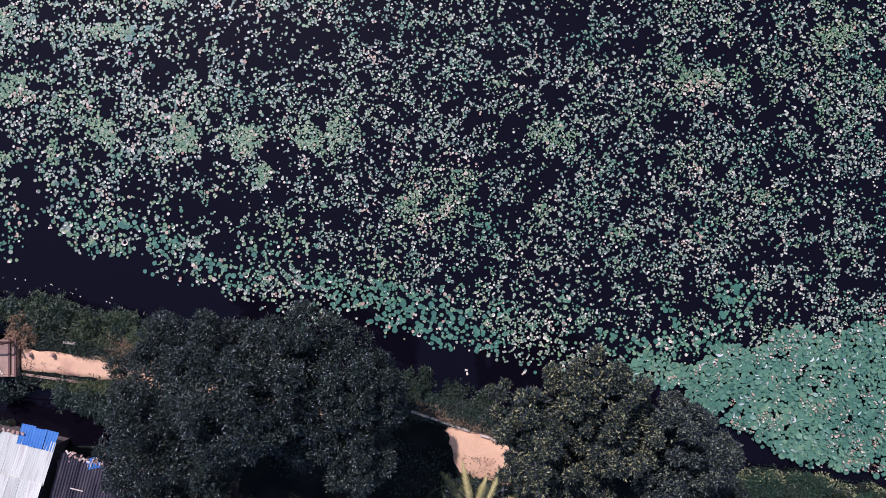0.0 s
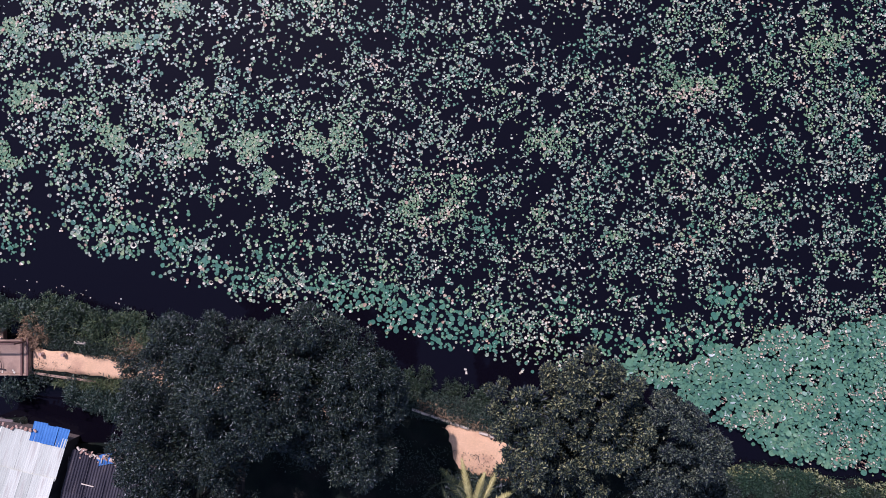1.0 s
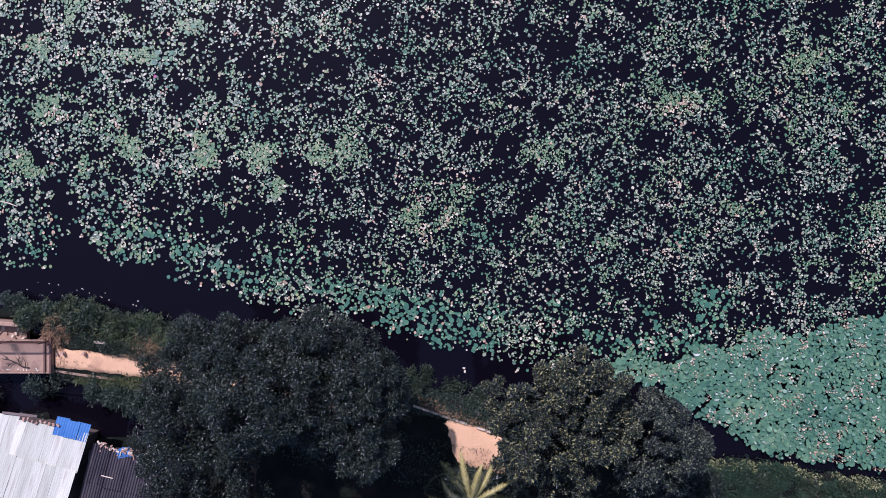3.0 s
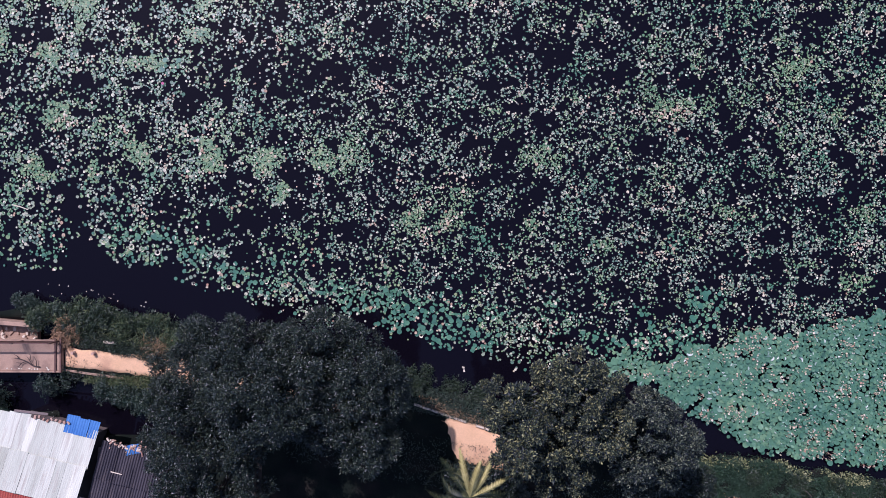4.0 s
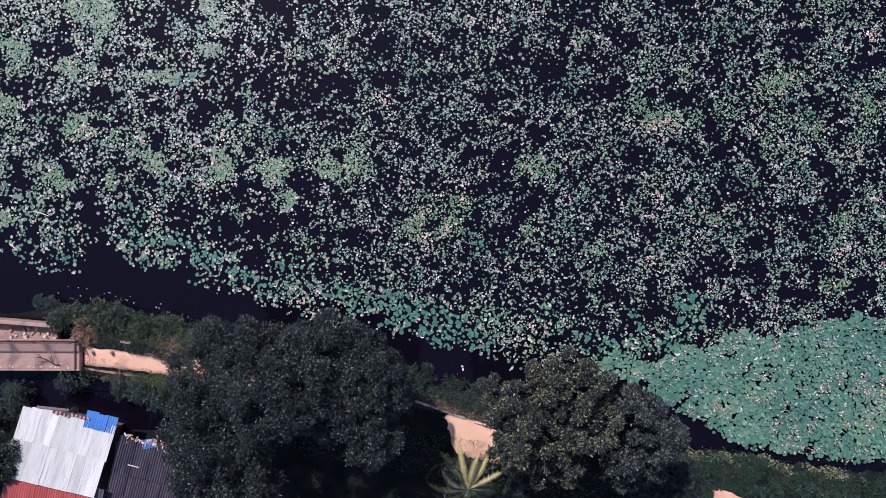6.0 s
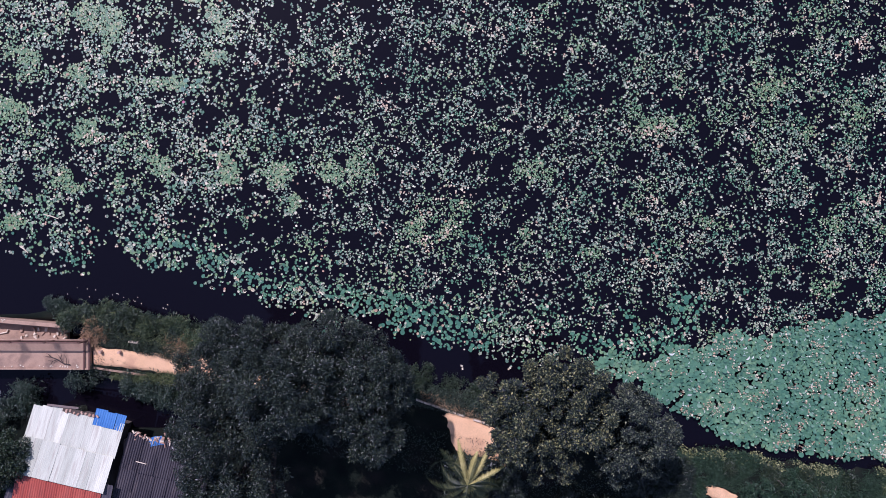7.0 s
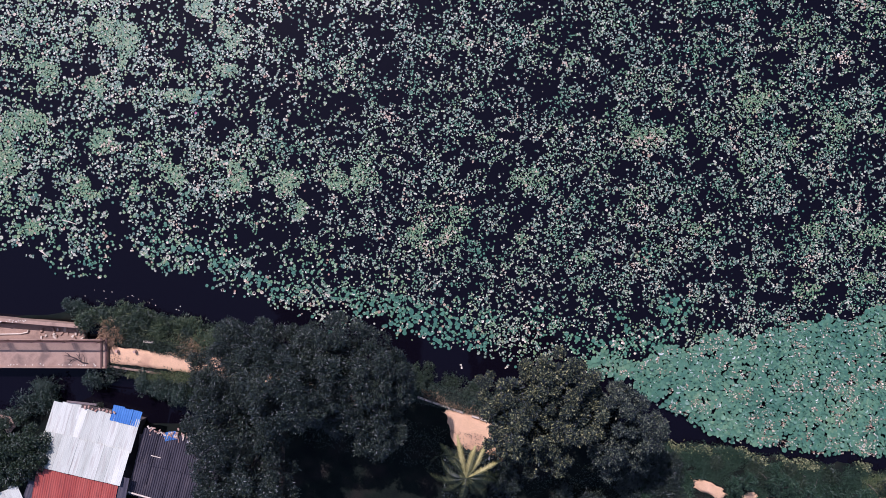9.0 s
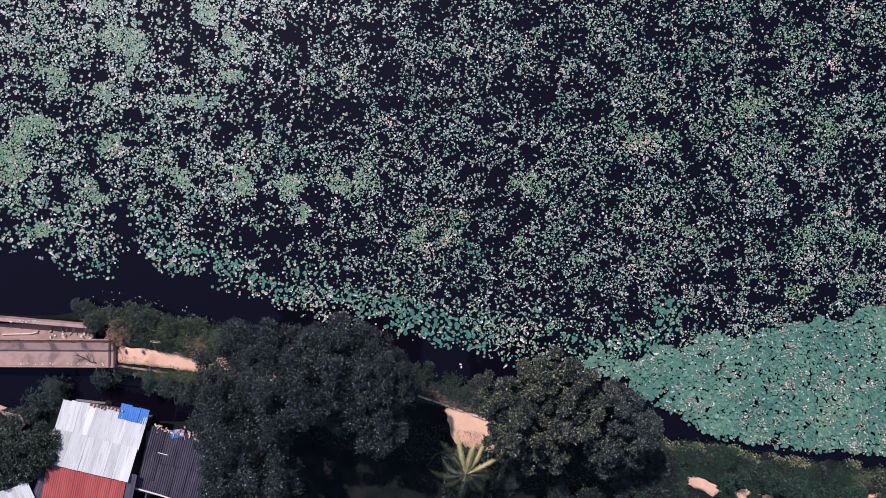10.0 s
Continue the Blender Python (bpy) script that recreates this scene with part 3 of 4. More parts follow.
def build_pads():
    rng = np.random.RandomState(5)
    small = scatter(rng, 620000, -34, 34, -12, 24, small_size, small_chance, 0.72)
    small = np.concatenate([small, siblings(rng, small, 0.36)])
    x, y = small[:, 0], small[:, 1]
    kind = rng.uniform(0, 1, len(small))
    dry = kind < 0.02 + 0.45 * stand(x, y, CREAM) + 0.9 * np.clip(smooth_noise(x, y, 0.7, 51) - 0.5, 0, 1)
    green = ~dry & (kind < np.interp(x, [-14, -4], [0.4, 0.27]) + 0.75 * stand(x, y, GREEN) + 0.6 * np.clip(smooth_noise(x, y, 1.6, 52), -0.2, 1))
    blue = ~dry & (~green | (stand(x, y, TEAL) > 0.4)) & (kind < 0.3 + 0.5 * stand(x, y, TEAL) + 0.8 * np.clip(smooth_noise(x, y, 1.3, 59) - 0.1, 0, 1))
    green = green & ~blue
    tagged(new("small_blue_green_pads", pads_mesh("small_blue_green_pads", rng, small[blue], M_PAD_TEAL, sides=9)),
           "small blue-green lily pads in loose drifts on the pond", "lily pads", kind="stuff")
    tagged(new("lily_pads", pads_mesh("lily_pads", rng, small[~dry & ~green & ~blue], M_PAD_PALE, sides=9)),
           "thousands of small pale grey-green lily pads floating on the pond", "lily pads", kind="stuff")
    extra = scatter(rng, 150000, -34, 34, -6, 22, lambda x, y: np.interp(x, [-10, 5], [0.062, 0.052]), lambda x, y: np.maximum(0.9 * np.clip(2.4 * stand(x, y, GREEN_WEST) * np.clip((-x - 2) / 8, 0.2, 1) - 0.35, 0, 1), 0.10 * stand(x, y, GREEN_EAST)), 0.54)
    tagged(new("green_lily_pads", pads_mesh("green_lily_pads", rng, np.concatenate([small[green], extra]), M_PAD_GREEN, sides=9)),
           "dense stands of yellow-green lily pads on the water", "lily pads", kind="stuff")
    drymore = scatter(rng, 40000, -34, 34, -12, 22, lambda x, y: 0.058 + 0 * x,
                      lambda x, y: stand(x, y, TEAL) * np.clip(0.06 + 0.6 * smooth_noise(x, y, 0.8, 53), 0, 1) + 0.10 * stand(x, y, GREEN), 0.6)
    tagged(new("drying_lily_pads", pads_mesh("drying_lily_pads", rng, np.concatenate([small[dry], drymore]), M_PAD_DRY, 0.03, 0.09, sides=8, curl=0.25, tilt=0.12)),
           "withering pinkish and tan lily pads among the green", "lily pads", kind="stuff")
    teal = scatter(rng, 60000, -34, 34, -13, 22, lambda x, y: np.interp(x, [-20.5, -19, -12, -8], [0.066, 0.078, 0.080, 0.084]) + 0.022 * smooth_noise(x, y, 1.5, 55),
                   lambda x, y: (np.interp(x, [-16, -8], [0.95, 0.9]) * stand(x, y, TEAL) * (1 + 0.9 * smooth_noise(x, y, 0.6, 54)) + 1.0 * stand(x, y, SOLID) + 0.03 * np.clip(1 - margin_gap(x, y) / 4, 0, 1)) * (margin_gap(x, y) > -0.3) * (1 - in_bed(x, y)), 0.5)
    order = np.argsort(-teal[:, 2] - 0.04 * np.clip(1 - margin_gap(teal[:, 0], teal[:, 1]), -1, 1))
    single, rest = teal[order[:290]], teal[order[290:]]
    tagged(new("blue_green_pads", pads_mesh("blue_green_pads", rng, rest, M_PAD_TEAL, 0.015, 0.07, sides=11, notch=0.05)),
           "blue-green round lotus pads crowded along the pond margin", "lily pads", kind="stuff")
    shapes = [pads_mesh("pad_shape", rng, np.array([(0.0, 0.0, 1.0)]), M_PAD_EACH, 0, 0.001, sides=18, curl=0.05, tilt=0.02, notch=0.05) for _ in range(5)]
    for i, (px, py, pr) in enumerate(single):
        ob = new("lotus_pad", shapes[i % 5])
        ob.matrix_basis = pose(px, py, 0.05 + 0.03 * rng.uniform(), 0, 0, rng.uniform(0, 360)) @ Matrix.Diagonal((pr, pr, pr, 1))
        tagged(ob, "large round blue-green lotus pad floating near the bank", "lotus pad", "lotus pads along the bank")
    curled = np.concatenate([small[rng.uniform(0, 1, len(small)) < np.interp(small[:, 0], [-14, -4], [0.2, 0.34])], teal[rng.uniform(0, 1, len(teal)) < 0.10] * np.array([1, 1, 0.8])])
    tagged(new("curled_pad_rims", rims_mesh("curled_pad_rims", rng, curled, M_RIM)), "pale curled rims of lily pads, their colour doubling as sun glints", "lily pads", kind="stuff")
    flat = scatter(rng, 110000, 7, 36, -14, 4, lambda x, y: 0.105 + 0.03 * smooth_noise(x, y, 1.2, 57), lambda x, y: in_bed(x, y) * np.clip(0.9 + 1.1 * smooth_noise(x, y, 0.26, 58) - 1.5 * np.clip(1 - margin_gap(x, y) / 1.6, 0, 1) * np.clip(smooth_noise(x, y, 0.7, 60) + 0.1, 0, 1), 0.02, 1), 0.46)
    tagged(new("lotus_bed", pads_mesh("lotus_bed", rng, flat, M_LOTUS, 0.19, 0.25, sides=11, curl=0.04, tilt=0.07, stalk=True, notch=0.04)),
           "thick bed of raised blue-green lotus leaves on stems", "lotus bed", kind="stuff")
    wilt = scatter(rng, 36000, 8, 36, -14, 4, lambda x, y: 0.04 + 0 * x, lambda x, y: in_bed(x, y) * np.clip(0.10 + 0.8 * smooth_noise(x, y, 0.6, 56), 0, 1), 0.7)
    tagged(new("wilted_lotus_leaves", pads_mesh("wilted_lotus_leaves", rng, wilt, M_PAD_DRY, 0.28, 0.34, sides=8, curl=0.35, tilt=0.25, stalk=True)),
           "wilted pinkish leaves standing in the lotus bed", "lotus leaves", kind="stuff")
    bright = flat[rng.uniform(0, 1, len(flat)) < 0.10] * np.array([1, 1, 0.9])
    ob = new("lotus_rims", rims_mesh("lotus_rims", rng, bright, M_RIM_GREEN))
    ob.location.z = 0.215
    tagged(ob, "curled rims of lotus leaves in the bed, highlights put into their colour", "lotus leaves", kind="stuff")
    tall = scatter(rng, 9000, 9, 36, -14, 4, lambda x, y: 0.085 + 0 * x, in_bed, 1.3)
    tagged(new("tall_lotus_leaves", pads_mesh("tall_lotus_leaves", rng, tall, M_LOTUS, 0.28, 0.40, sides=11, curl=0.25, tilt=0.32, stalk=True, notch=0.04)),
           "tilted lotus leaves standing above the bed", "lotus leaves", kind="stuff")


build_pads()

# ---- leaves, trees, bushes ----


def leaves_mesh(name, rng, at, out, length, width, mat, up=0.25):
    """Folded four-point leaves at points, pointing along out with some scatter."""
    n = len(at)
    d = out + rng.normal(0, 0.7, (n, 3))
    d /= np.linalg.norm(d, axis=1)[:, None]
    nrm = rng.normal(0, 0.38, (n, 3)) + np.array([0, 0, up]) + 1.0 * out
    s = np.cross(d, nrm)
    s /= np.linalg.norm(s, axis=1)[:, None] + 1e-6
    nn = np.cross(s, d)
    L = (length * np.exp(rng.normal(0, 0.25, n)))[:, None]
    Wd = (width * np.exp(rng.normal(0, 0.2, n)))[:, None]
    p0 = at
    p1 = at + 0.45 * L * d + 0.5 * Wd * s + 0.12 * Wd * nn
    p2 = at + L * d - 0.1 * L * np.array([0, 0, 1.0])
    p3 = at + 0.45 * L * d - 0.5 * Wd * s + 0.12 * Wd * nn
    v = np.stack([p0, p1, p2, p3], 1).reshape(-1, 3)
    i = np.arange(n)[:, None, None] * 4 + np.array([[0, 2, 1], [0, 3, 2]])[None]
    return mesh_of(name, v, i.reshape(-1, 3), mat)


def crown_points(rng, lobes, count, tuft=0.5, per=7, low=-0.35, core=0.16, fill=2.2):
    """Points in tufts: every lobe carries many small domed tufts on its skin, with gaps between them. Also the way outwards."""
    at, out, big = [], [], []
    lob = np.array(lobes, float)
    area = lob[:, 3] * lob[:, 4] + lob[:, 4] * lob[:, 5] + lob[:, 3] * lob[:, 5]
    share = area / area.sum()
    for k, l in enumerate(lob):
        n = max(8, int(fill * area[k] / tuft ** 2 / 2))
        u = rng.normal(0, 1, (n * 3, 3))
        u /= np.linalg.norm(u, axis=1)[:, None]
        u = u[u[:, 2] > low][:n]
        rad = (0.66 + 0.38 * rng.uniform(0, 1, len(u)) ** 0.7)
        c = l[:3] + u * l[3:6] * rad[:, None]
        free = np.ones(len(c), bool)
        for j, o in enumerate(lob):
            if j != k:
                free &= np.linalg.norm((c - o[:3]) / o[3:6], axis=1) > 0.62
        c, u = c[free], u[free]
        if not len(c):
            continue
        size = tuft * rng.uniform(0.55, 1.25, len(c))
        m = max(1, int(count * share[k] / per / len(c) * 1.15))
        w = rng.normal(0, 1, (len(c), m, 3)) + 0.5 * u[:, None, :] + np.array([0, 0, 0.45])
        w /= np.linalg.norm(w, axis=2)[:, :, None]
        p = c[:, None, :] + w * (size[:, None] * rng.uniform(0.55, 1.0, (len(c), m)))[:, :, None] * np.array([1, 1, 0.75])
        p, w = p.reshape(-1, 3), w.reshape(-1, 3)
        at.append(np.repeat(p, per, 0) + rng.normal(0, 0.055, (len(p) * per, 3)))
        out.append(np.repeat(w, per, 0))
        big.append(np.ones(len(p) * per))
        q = rng.normal(0, 1, (int(count * share[k] * core), 3))
        q /= np.linalg.norm(q, axis=1)[:, None]
        at.append(l[:3] + q * l[3:6] * rng.uniform(0.2, 0.52, (len(q), 1)))
        out.append(q)
        big.append(np.full(len(q), 1.5))
    return np.concatenate(at), np.concatenate(out), np.concatenate(big)


def broad_tree(name, base, lobes, count, mat, leaf, label, seed, trunk=0.3, limbs=True, tuft=0.5, fill=2.4):
    """A trunk that forks to every lobe, and a crown of many leaves."""
    rng = np.random.RandomState(seed)
    tree = new(name)
    bx, by = base
    bz = float(ground_z(bx, by)) - 0.1
    tree.location = (bx, by, bz)
    lob = [(l[0] - bx, l[1] - by, l[2] - bz, l[3], l[4], l[5]) for l in lobes]
    fork = 0.38 * max(l[2] for l in lob)
    part("trunk", tube_bm([(0, 0, 0), (0.08, 0.05, fork * 0.5), (0.05, -0.05, fork)], [trunk * 1.25, trunk, trunk * 0.85], 10), M_BARK, tree)
    if limbs:
        for l in lob:
            mid = (l[0] * 0.5 + rng.normal(0, 0.2), l[1] * 0.5 + rng.normal(0, 0.2), (fork + l[2]) * 0.5 + 0.2)
            part("limb", tube_bm([(0.05, -0.05, fork * 0.9), mid, (l[0], l[1], l[2] + l[5] * 0.4)], [trunk * 0.6, trunk * 0.4, trunk * 0.12], 7), M_BARK, tree)
    at, out, big = crown_points(rng, lob, count, tuft, fill=fill)
    part("crown", leaves_mesh("crown", rng, at, out, leaf[0] * big, leaf[1] * big, mat), mat, tree)
    return tagged(tree, label, "tree")


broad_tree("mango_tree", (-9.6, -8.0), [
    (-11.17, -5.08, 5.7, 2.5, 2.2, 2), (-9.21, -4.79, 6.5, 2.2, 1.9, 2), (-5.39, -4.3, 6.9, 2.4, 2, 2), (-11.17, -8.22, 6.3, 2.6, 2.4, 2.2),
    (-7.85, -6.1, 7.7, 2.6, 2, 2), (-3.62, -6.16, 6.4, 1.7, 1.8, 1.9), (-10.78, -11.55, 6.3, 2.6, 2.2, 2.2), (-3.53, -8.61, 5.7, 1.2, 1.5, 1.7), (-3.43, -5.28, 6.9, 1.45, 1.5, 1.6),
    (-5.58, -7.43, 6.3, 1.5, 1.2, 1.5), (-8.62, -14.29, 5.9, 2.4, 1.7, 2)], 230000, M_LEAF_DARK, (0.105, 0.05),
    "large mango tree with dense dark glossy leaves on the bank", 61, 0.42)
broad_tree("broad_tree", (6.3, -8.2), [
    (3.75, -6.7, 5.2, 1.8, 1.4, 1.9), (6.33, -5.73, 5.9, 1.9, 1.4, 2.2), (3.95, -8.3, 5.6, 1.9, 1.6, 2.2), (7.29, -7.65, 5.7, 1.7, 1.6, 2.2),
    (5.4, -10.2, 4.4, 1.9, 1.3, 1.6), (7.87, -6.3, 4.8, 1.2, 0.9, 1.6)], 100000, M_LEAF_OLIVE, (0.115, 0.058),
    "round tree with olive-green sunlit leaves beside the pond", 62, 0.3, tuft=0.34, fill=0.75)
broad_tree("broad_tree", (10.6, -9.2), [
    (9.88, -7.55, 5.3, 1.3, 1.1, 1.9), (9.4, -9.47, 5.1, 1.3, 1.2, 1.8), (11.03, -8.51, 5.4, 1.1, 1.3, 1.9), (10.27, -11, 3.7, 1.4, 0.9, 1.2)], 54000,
    M_LEAF_OLIVE_SHADE, (0.11, 0.055), "smaller tree growing against its larger neighbour, shade put into its leaf colour", 63, 0.22, tuft=0.34, fill=0.75)
broad_tree("round_tree", (-25.4, -11.2), [(-25.6, -10.8, 2.6, 2.0, 1.7, 1.4), (-26.4, -11.9, 2.0, 1.7, 1.2, 1.2), (-24.6, -11.6, 2.1, 1.2, 1.2, 1.1)], 26000,
           M_LEAF_BUSH, (0.14, 0.06), "small round dark-green tree beside the tin roof", 64, 0.14)

# ---- coconut palm ----


def build_palm(x, y, height, seed):
    rng = np.random.RandomState(seed)
    z = float(ground_z(x, y)) - 0.1
    palm = new("coconut_palm")
    palm.location = (x, y, z)
    part("trunk", tube_bm([(0.5, -0.9, 0), (0.3, -0.5, height * 0.4), (0.08, -0.1, height * 0.8), (0, 0, height)], [0.19, 0.15, 0.13, 0.12], 10), M_BARK, palm)
    # four upright fronds take a paler colour as sunlight, the others hang round them
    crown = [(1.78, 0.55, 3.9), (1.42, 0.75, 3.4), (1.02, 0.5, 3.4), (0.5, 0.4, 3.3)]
    crown += [(k * 0.571 + rng.normal(0, 0.16), rng.uniform(0.0, 0.5), rng.uniform(2.5, 3.6)) for k in range(12)]
    for i, (a, rise, length) in enumerate(crown):
        lit_frond = i < 4
        skin = M_PALM_LIT if lit_frond else M_PALM_GREEN
        droop = 0.5 if i < 4 else rng.uniform(0.6, 1.0)
        sway = rng.normal(0, 0.5) * (0.15 if i < 4 else 1)
        pts = []
        for k in range(13):
            s = k / 12
            h = length * (s - 0.25 * s * s * (1 - rise * 0.6))
            b = a + sway * s * s
            pts.append(np.array([math.cos(b) * h * (1 - 0.35 * rise), math.sin(b) * h * (1 - 0.35 * rise), length * (rise * s - droop * s * s)]) + (0, 0, height))
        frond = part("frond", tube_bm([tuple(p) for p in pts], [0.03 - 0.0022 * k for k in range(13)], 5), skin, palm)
        v, t = [], []
        side = np.array([-math.sin(a), math.cos(a), 0])
        for k in range(1, 60):
            s = k / 60
            j = min(int(s * 12), 11)
            f = s * 12 - j
            p = pts[j] * (1 - f) + pts[j + 1] * f
            along = pts[j + 1] - pts[j]
            along = along / np.linalg.norm(along)
            ln = (0.30 if i < 4 else 0.5) * math.sin(math.pi * (0.12 + 0.8 * s)) * rng.uniform(0.7, 1.15)
            for sg in (-1, 1):
                d = side * sg * 0.8 + along * 0.55 + np.array([0, 0, -0.55 + rng.normal(0, 0.1)])
                d = d / np.linalg.norm(d)
                w = along * 0.02
                q = p + d * ln * 0.5 + np.array([0, 0, 0.03])
                b0 = len(v)
                v += [p - w, p + w, q + w, q - w, p + d * ln + np.array([0, 0, -0.06])]
                t += [(b0, b0 + 1, b0 + 2), (b0, b0 + 2, b0 + 3), (b0 + 3, b0 + 2, b0 + 4)]
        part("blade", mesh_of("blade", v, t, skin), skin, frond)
    return tagged(palm, "coconut palm beside the path, sunlight put into its pale upper fronds", "palm tree")


build_palm(1.4, -11.95, 3.7, 71)

# ---- bushes and weeds on the bank ----


def bush(x, y, r, h, seed, mat=None, count=2600, label="dense dark green bush on the bank"):
    rng = np.random.RandomState(seed)
    z = float(ground_z(x, y))
    ob = new("bush")
    ob.location = (x, y, z)
    for k in range(4):
        a = rng.uniform(0, 6.28)
        part("stem", tube_bm([(0, 0, -0.05), (0.3 * r * math.cos(a), 0.3 * r * math.sin(a), h * 0.6)], [0.03, 0.012], 5), M_BARK, ob)
    lobes = [(rng.normal(0, 0.4 * r), rng.normal(0, 0.4 * r), h * rng.uniform(0.4, 0.7), r * rng.uniform(0.5, 0.75), r * rng.uniform(0.5, 0.75), h * 0.42) for _ in range(5)]
    at, out, big = crown_points(rng, lobes, count, 0.28, 7, -0.2)
    at[:, 2] = np.maximum(at[:, 2], 0.03)
    part("foliage", leaves_mesh("foliage", rng, at, out, 0.105 * big, 0.045 * big, mat or M_LEAF_BUSH), mat or M_LEAF_BUSH, ob)
    return tagged(ob, label, "bush")


for i, (x, y, r, h) in enumerate([(-21.5, -6.9, 0.8, 2.5), (-25.3, -7.7, 0.7, 2.3), (-26.0, -8.5, 0.75, 2.2), (-24.5, -8.2, 0.6, 2.0),
                                  (-15.6, -7.9, 0.5, 0.6), (-15.0, -8.4, 0.8, 1.2), (-27.8, -9.9, 0.7, 1.0)]):
    bush(x, y, r, h, 100 + i, M_LEAF_TEAL if i < 4 else None, 1800)
ur = random.Random(29)
for i in range(26):
    x = -23.2 + 9.4 * i / 25 + ur.uniform(-0.25, 0.25)
    y = float(np.interp(x, SHORE_X, SHORE_Y)) - ur.uniform(0.25, 1.15)
    bush(x, y, ur.uniform(0.3, 0.7), ur.uniform(0.25, 0.8), 130 + i, (M_LEAF_TEAL, M_LEAF_BUSH, M_LEAF_SUN, M_LEAF_BUSH, M_LEAF_SUN)[i % 5], ur.choice((700, 1300, 2200)), label="low green bush at the water's edge")
for i, (x, y, r, h) in enumerate([(-0.8, -6.9, 0.6, 0.45), (0.6, -7.2, 0.5, 0.35), (2.0, -7.7, 0.5, 0.35), (-1.8, -6.9, 0.6, 0.6)]):
    bush(x, y, r, h, 150 + i, label="low green bush at the water's edge")
for i, (x, y, r, h) in enumerate([(-17.6, -7.5, 0.5, 1.2), (-16.9, -7.75, 0.5, 1.3), (-16.1, -7.95, 0.5, 1.2), (-15.5, -8.7, 0.5, 1.1), (-18.6, -7.2, 0.35, 0.7)]):
    bush(x, y, r, h, 180 + i, M_LEAF_TEAL, 1500, label="greyish green leafy bush below the retaining wall")
vr = random.Random(23)
for i in range(22):
    x = 14.4 + 17 * i / 21 + vr.uniform(-0.3, 0.3)
    back = vr.uniform(0.75, 1.6) if x < 19 else vr.uniform(0.75, 2.6)
    y = float(shore_y(x)) - back
    if on_sand(np.array([x]), np.array([y]), -0.4)[0]:
        continue
    edge = back < 1.2
    bush(x, y, vr.uniform(0.22, 0.5), vr.uniform(0.12, 0.4), 160 + i, M_LEAF_WEED if edge and i % 3 else M_LEAF_BUSH, vr.choice((900, 1500, 2200)),
         label="sunlit green bush at the water's edge below the lotus bed" if edge else "low dark green bush on the lower bank")
# dark bushes added in place of tree shade on the ground and path
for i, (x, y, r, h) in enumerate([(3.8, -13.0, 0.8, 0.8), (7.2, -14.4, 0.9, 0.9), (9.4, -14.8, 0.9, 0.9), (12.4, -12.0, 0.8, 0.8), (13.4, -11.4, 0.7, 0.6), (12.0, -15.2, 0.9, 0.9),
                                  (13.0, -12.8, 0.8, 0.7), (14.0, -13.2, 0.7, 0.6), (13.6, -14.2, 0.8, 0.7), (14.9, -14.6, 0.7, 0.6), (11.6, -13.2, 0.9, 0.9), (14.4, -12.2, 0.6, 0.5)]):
    bush(x, y, r, h, 220 + i, M_LEAF_DARK, label="low dark bush below the trees, added to stand for shade")


def weeds(name, rng, count, where, mat, label, length=0.16, width=0.03, rise=0.12):
    """Blades and small leaves over a stretch of the bank."""
    p = where(rng, count)
    at = np.concatenate([p, ground_z(p[:, 0], p[:, 1])[:, None] + np.abs(rng.normal(0, rise, (len(p), 1)))], 1)
    at = at[(at[:, 2] > 0.0) & ~(on_sand(at[:, 0], at[:, 1], 0.32) & (at[:, 0] > 14))]
    out = np.tile(np.array([[0, 0, 0.6]]), (len(at), 1))
    tagged(new(name, leaves_mesh(name, rng, at, out, length, width, mat)), label, "grass", kind="stuff")


def along_bank(x0, x1, d0, d1, thin=-0.35):
    def pick(rng, n):
        x = rng.uniform(x0, x1, n)
        d = rng.uniform(d0, d1, n)
        y = shore_y(x) - d
        ok = smooth_noise(x, y, 0.8, 81) + rng.uniform(-0.5, 0.5, n) > thin
        return np.stack([x, y], 1)[ok]
    return pick


wr = np.random.RandomState(8)
weeds("bank_weeds", wr, 13000, along_bank(-23, -5, -0.2, 1.7), M_GRASS, "green weeds and grass along the water's edge", 0.17, 0.03)
weeds("verge_weeds", wr, 18000, along_bank(-5, 5, -0.2, 1.8, -0.6), M_LEAF_TEAL, "bluish green weeds between the water and the kerb", 0.15, 0.03)
weeds("shaded_weeds", wr, 21000, along_bank(5, 36, -0.2, 1.7), M_LEAF_WEED, "dark green weeds along the water's edge", 0.15, 0.03)
weeds("sunny_fringe", wr, 5200, along_bank(-23, -11.5, 0.1, 1.0, 0.1), M_GRASS, "sunlit green weeds between the bushes and the water", 0.17, 0.045, 0.4)
weeds("dry_verge", wr, 900, lambda rng, n: (lambda x: np.stack([x, -7.9 - 1.5 * (x + 1.6) / 4.4 + np.abs(rng.normal(0.1, 0.25, n))], 1))(rng.uniform(-1.3, 2.9, n)), M_STRAW,
      "reddish dry grass along the kerb", 0.14, 0.03)
weeds("straw_tufts", wr, 1300, lambda rng, n: np.stack([rng.normal(-15.6, 0.45, n), rng.normal(-4.9, 0.4, n)], 1), M_STRAW, "brownish dry grass beside the large tree", 0.2, 0.025)
weeds("lower_bank_grass", wr, 110000, along_bank(13.5, 32, 0.65, 2.6, -0.3), M_LEAF_WEED, "smooth dark green grass on the lower bank", 0.085, 0.022, 0.07)
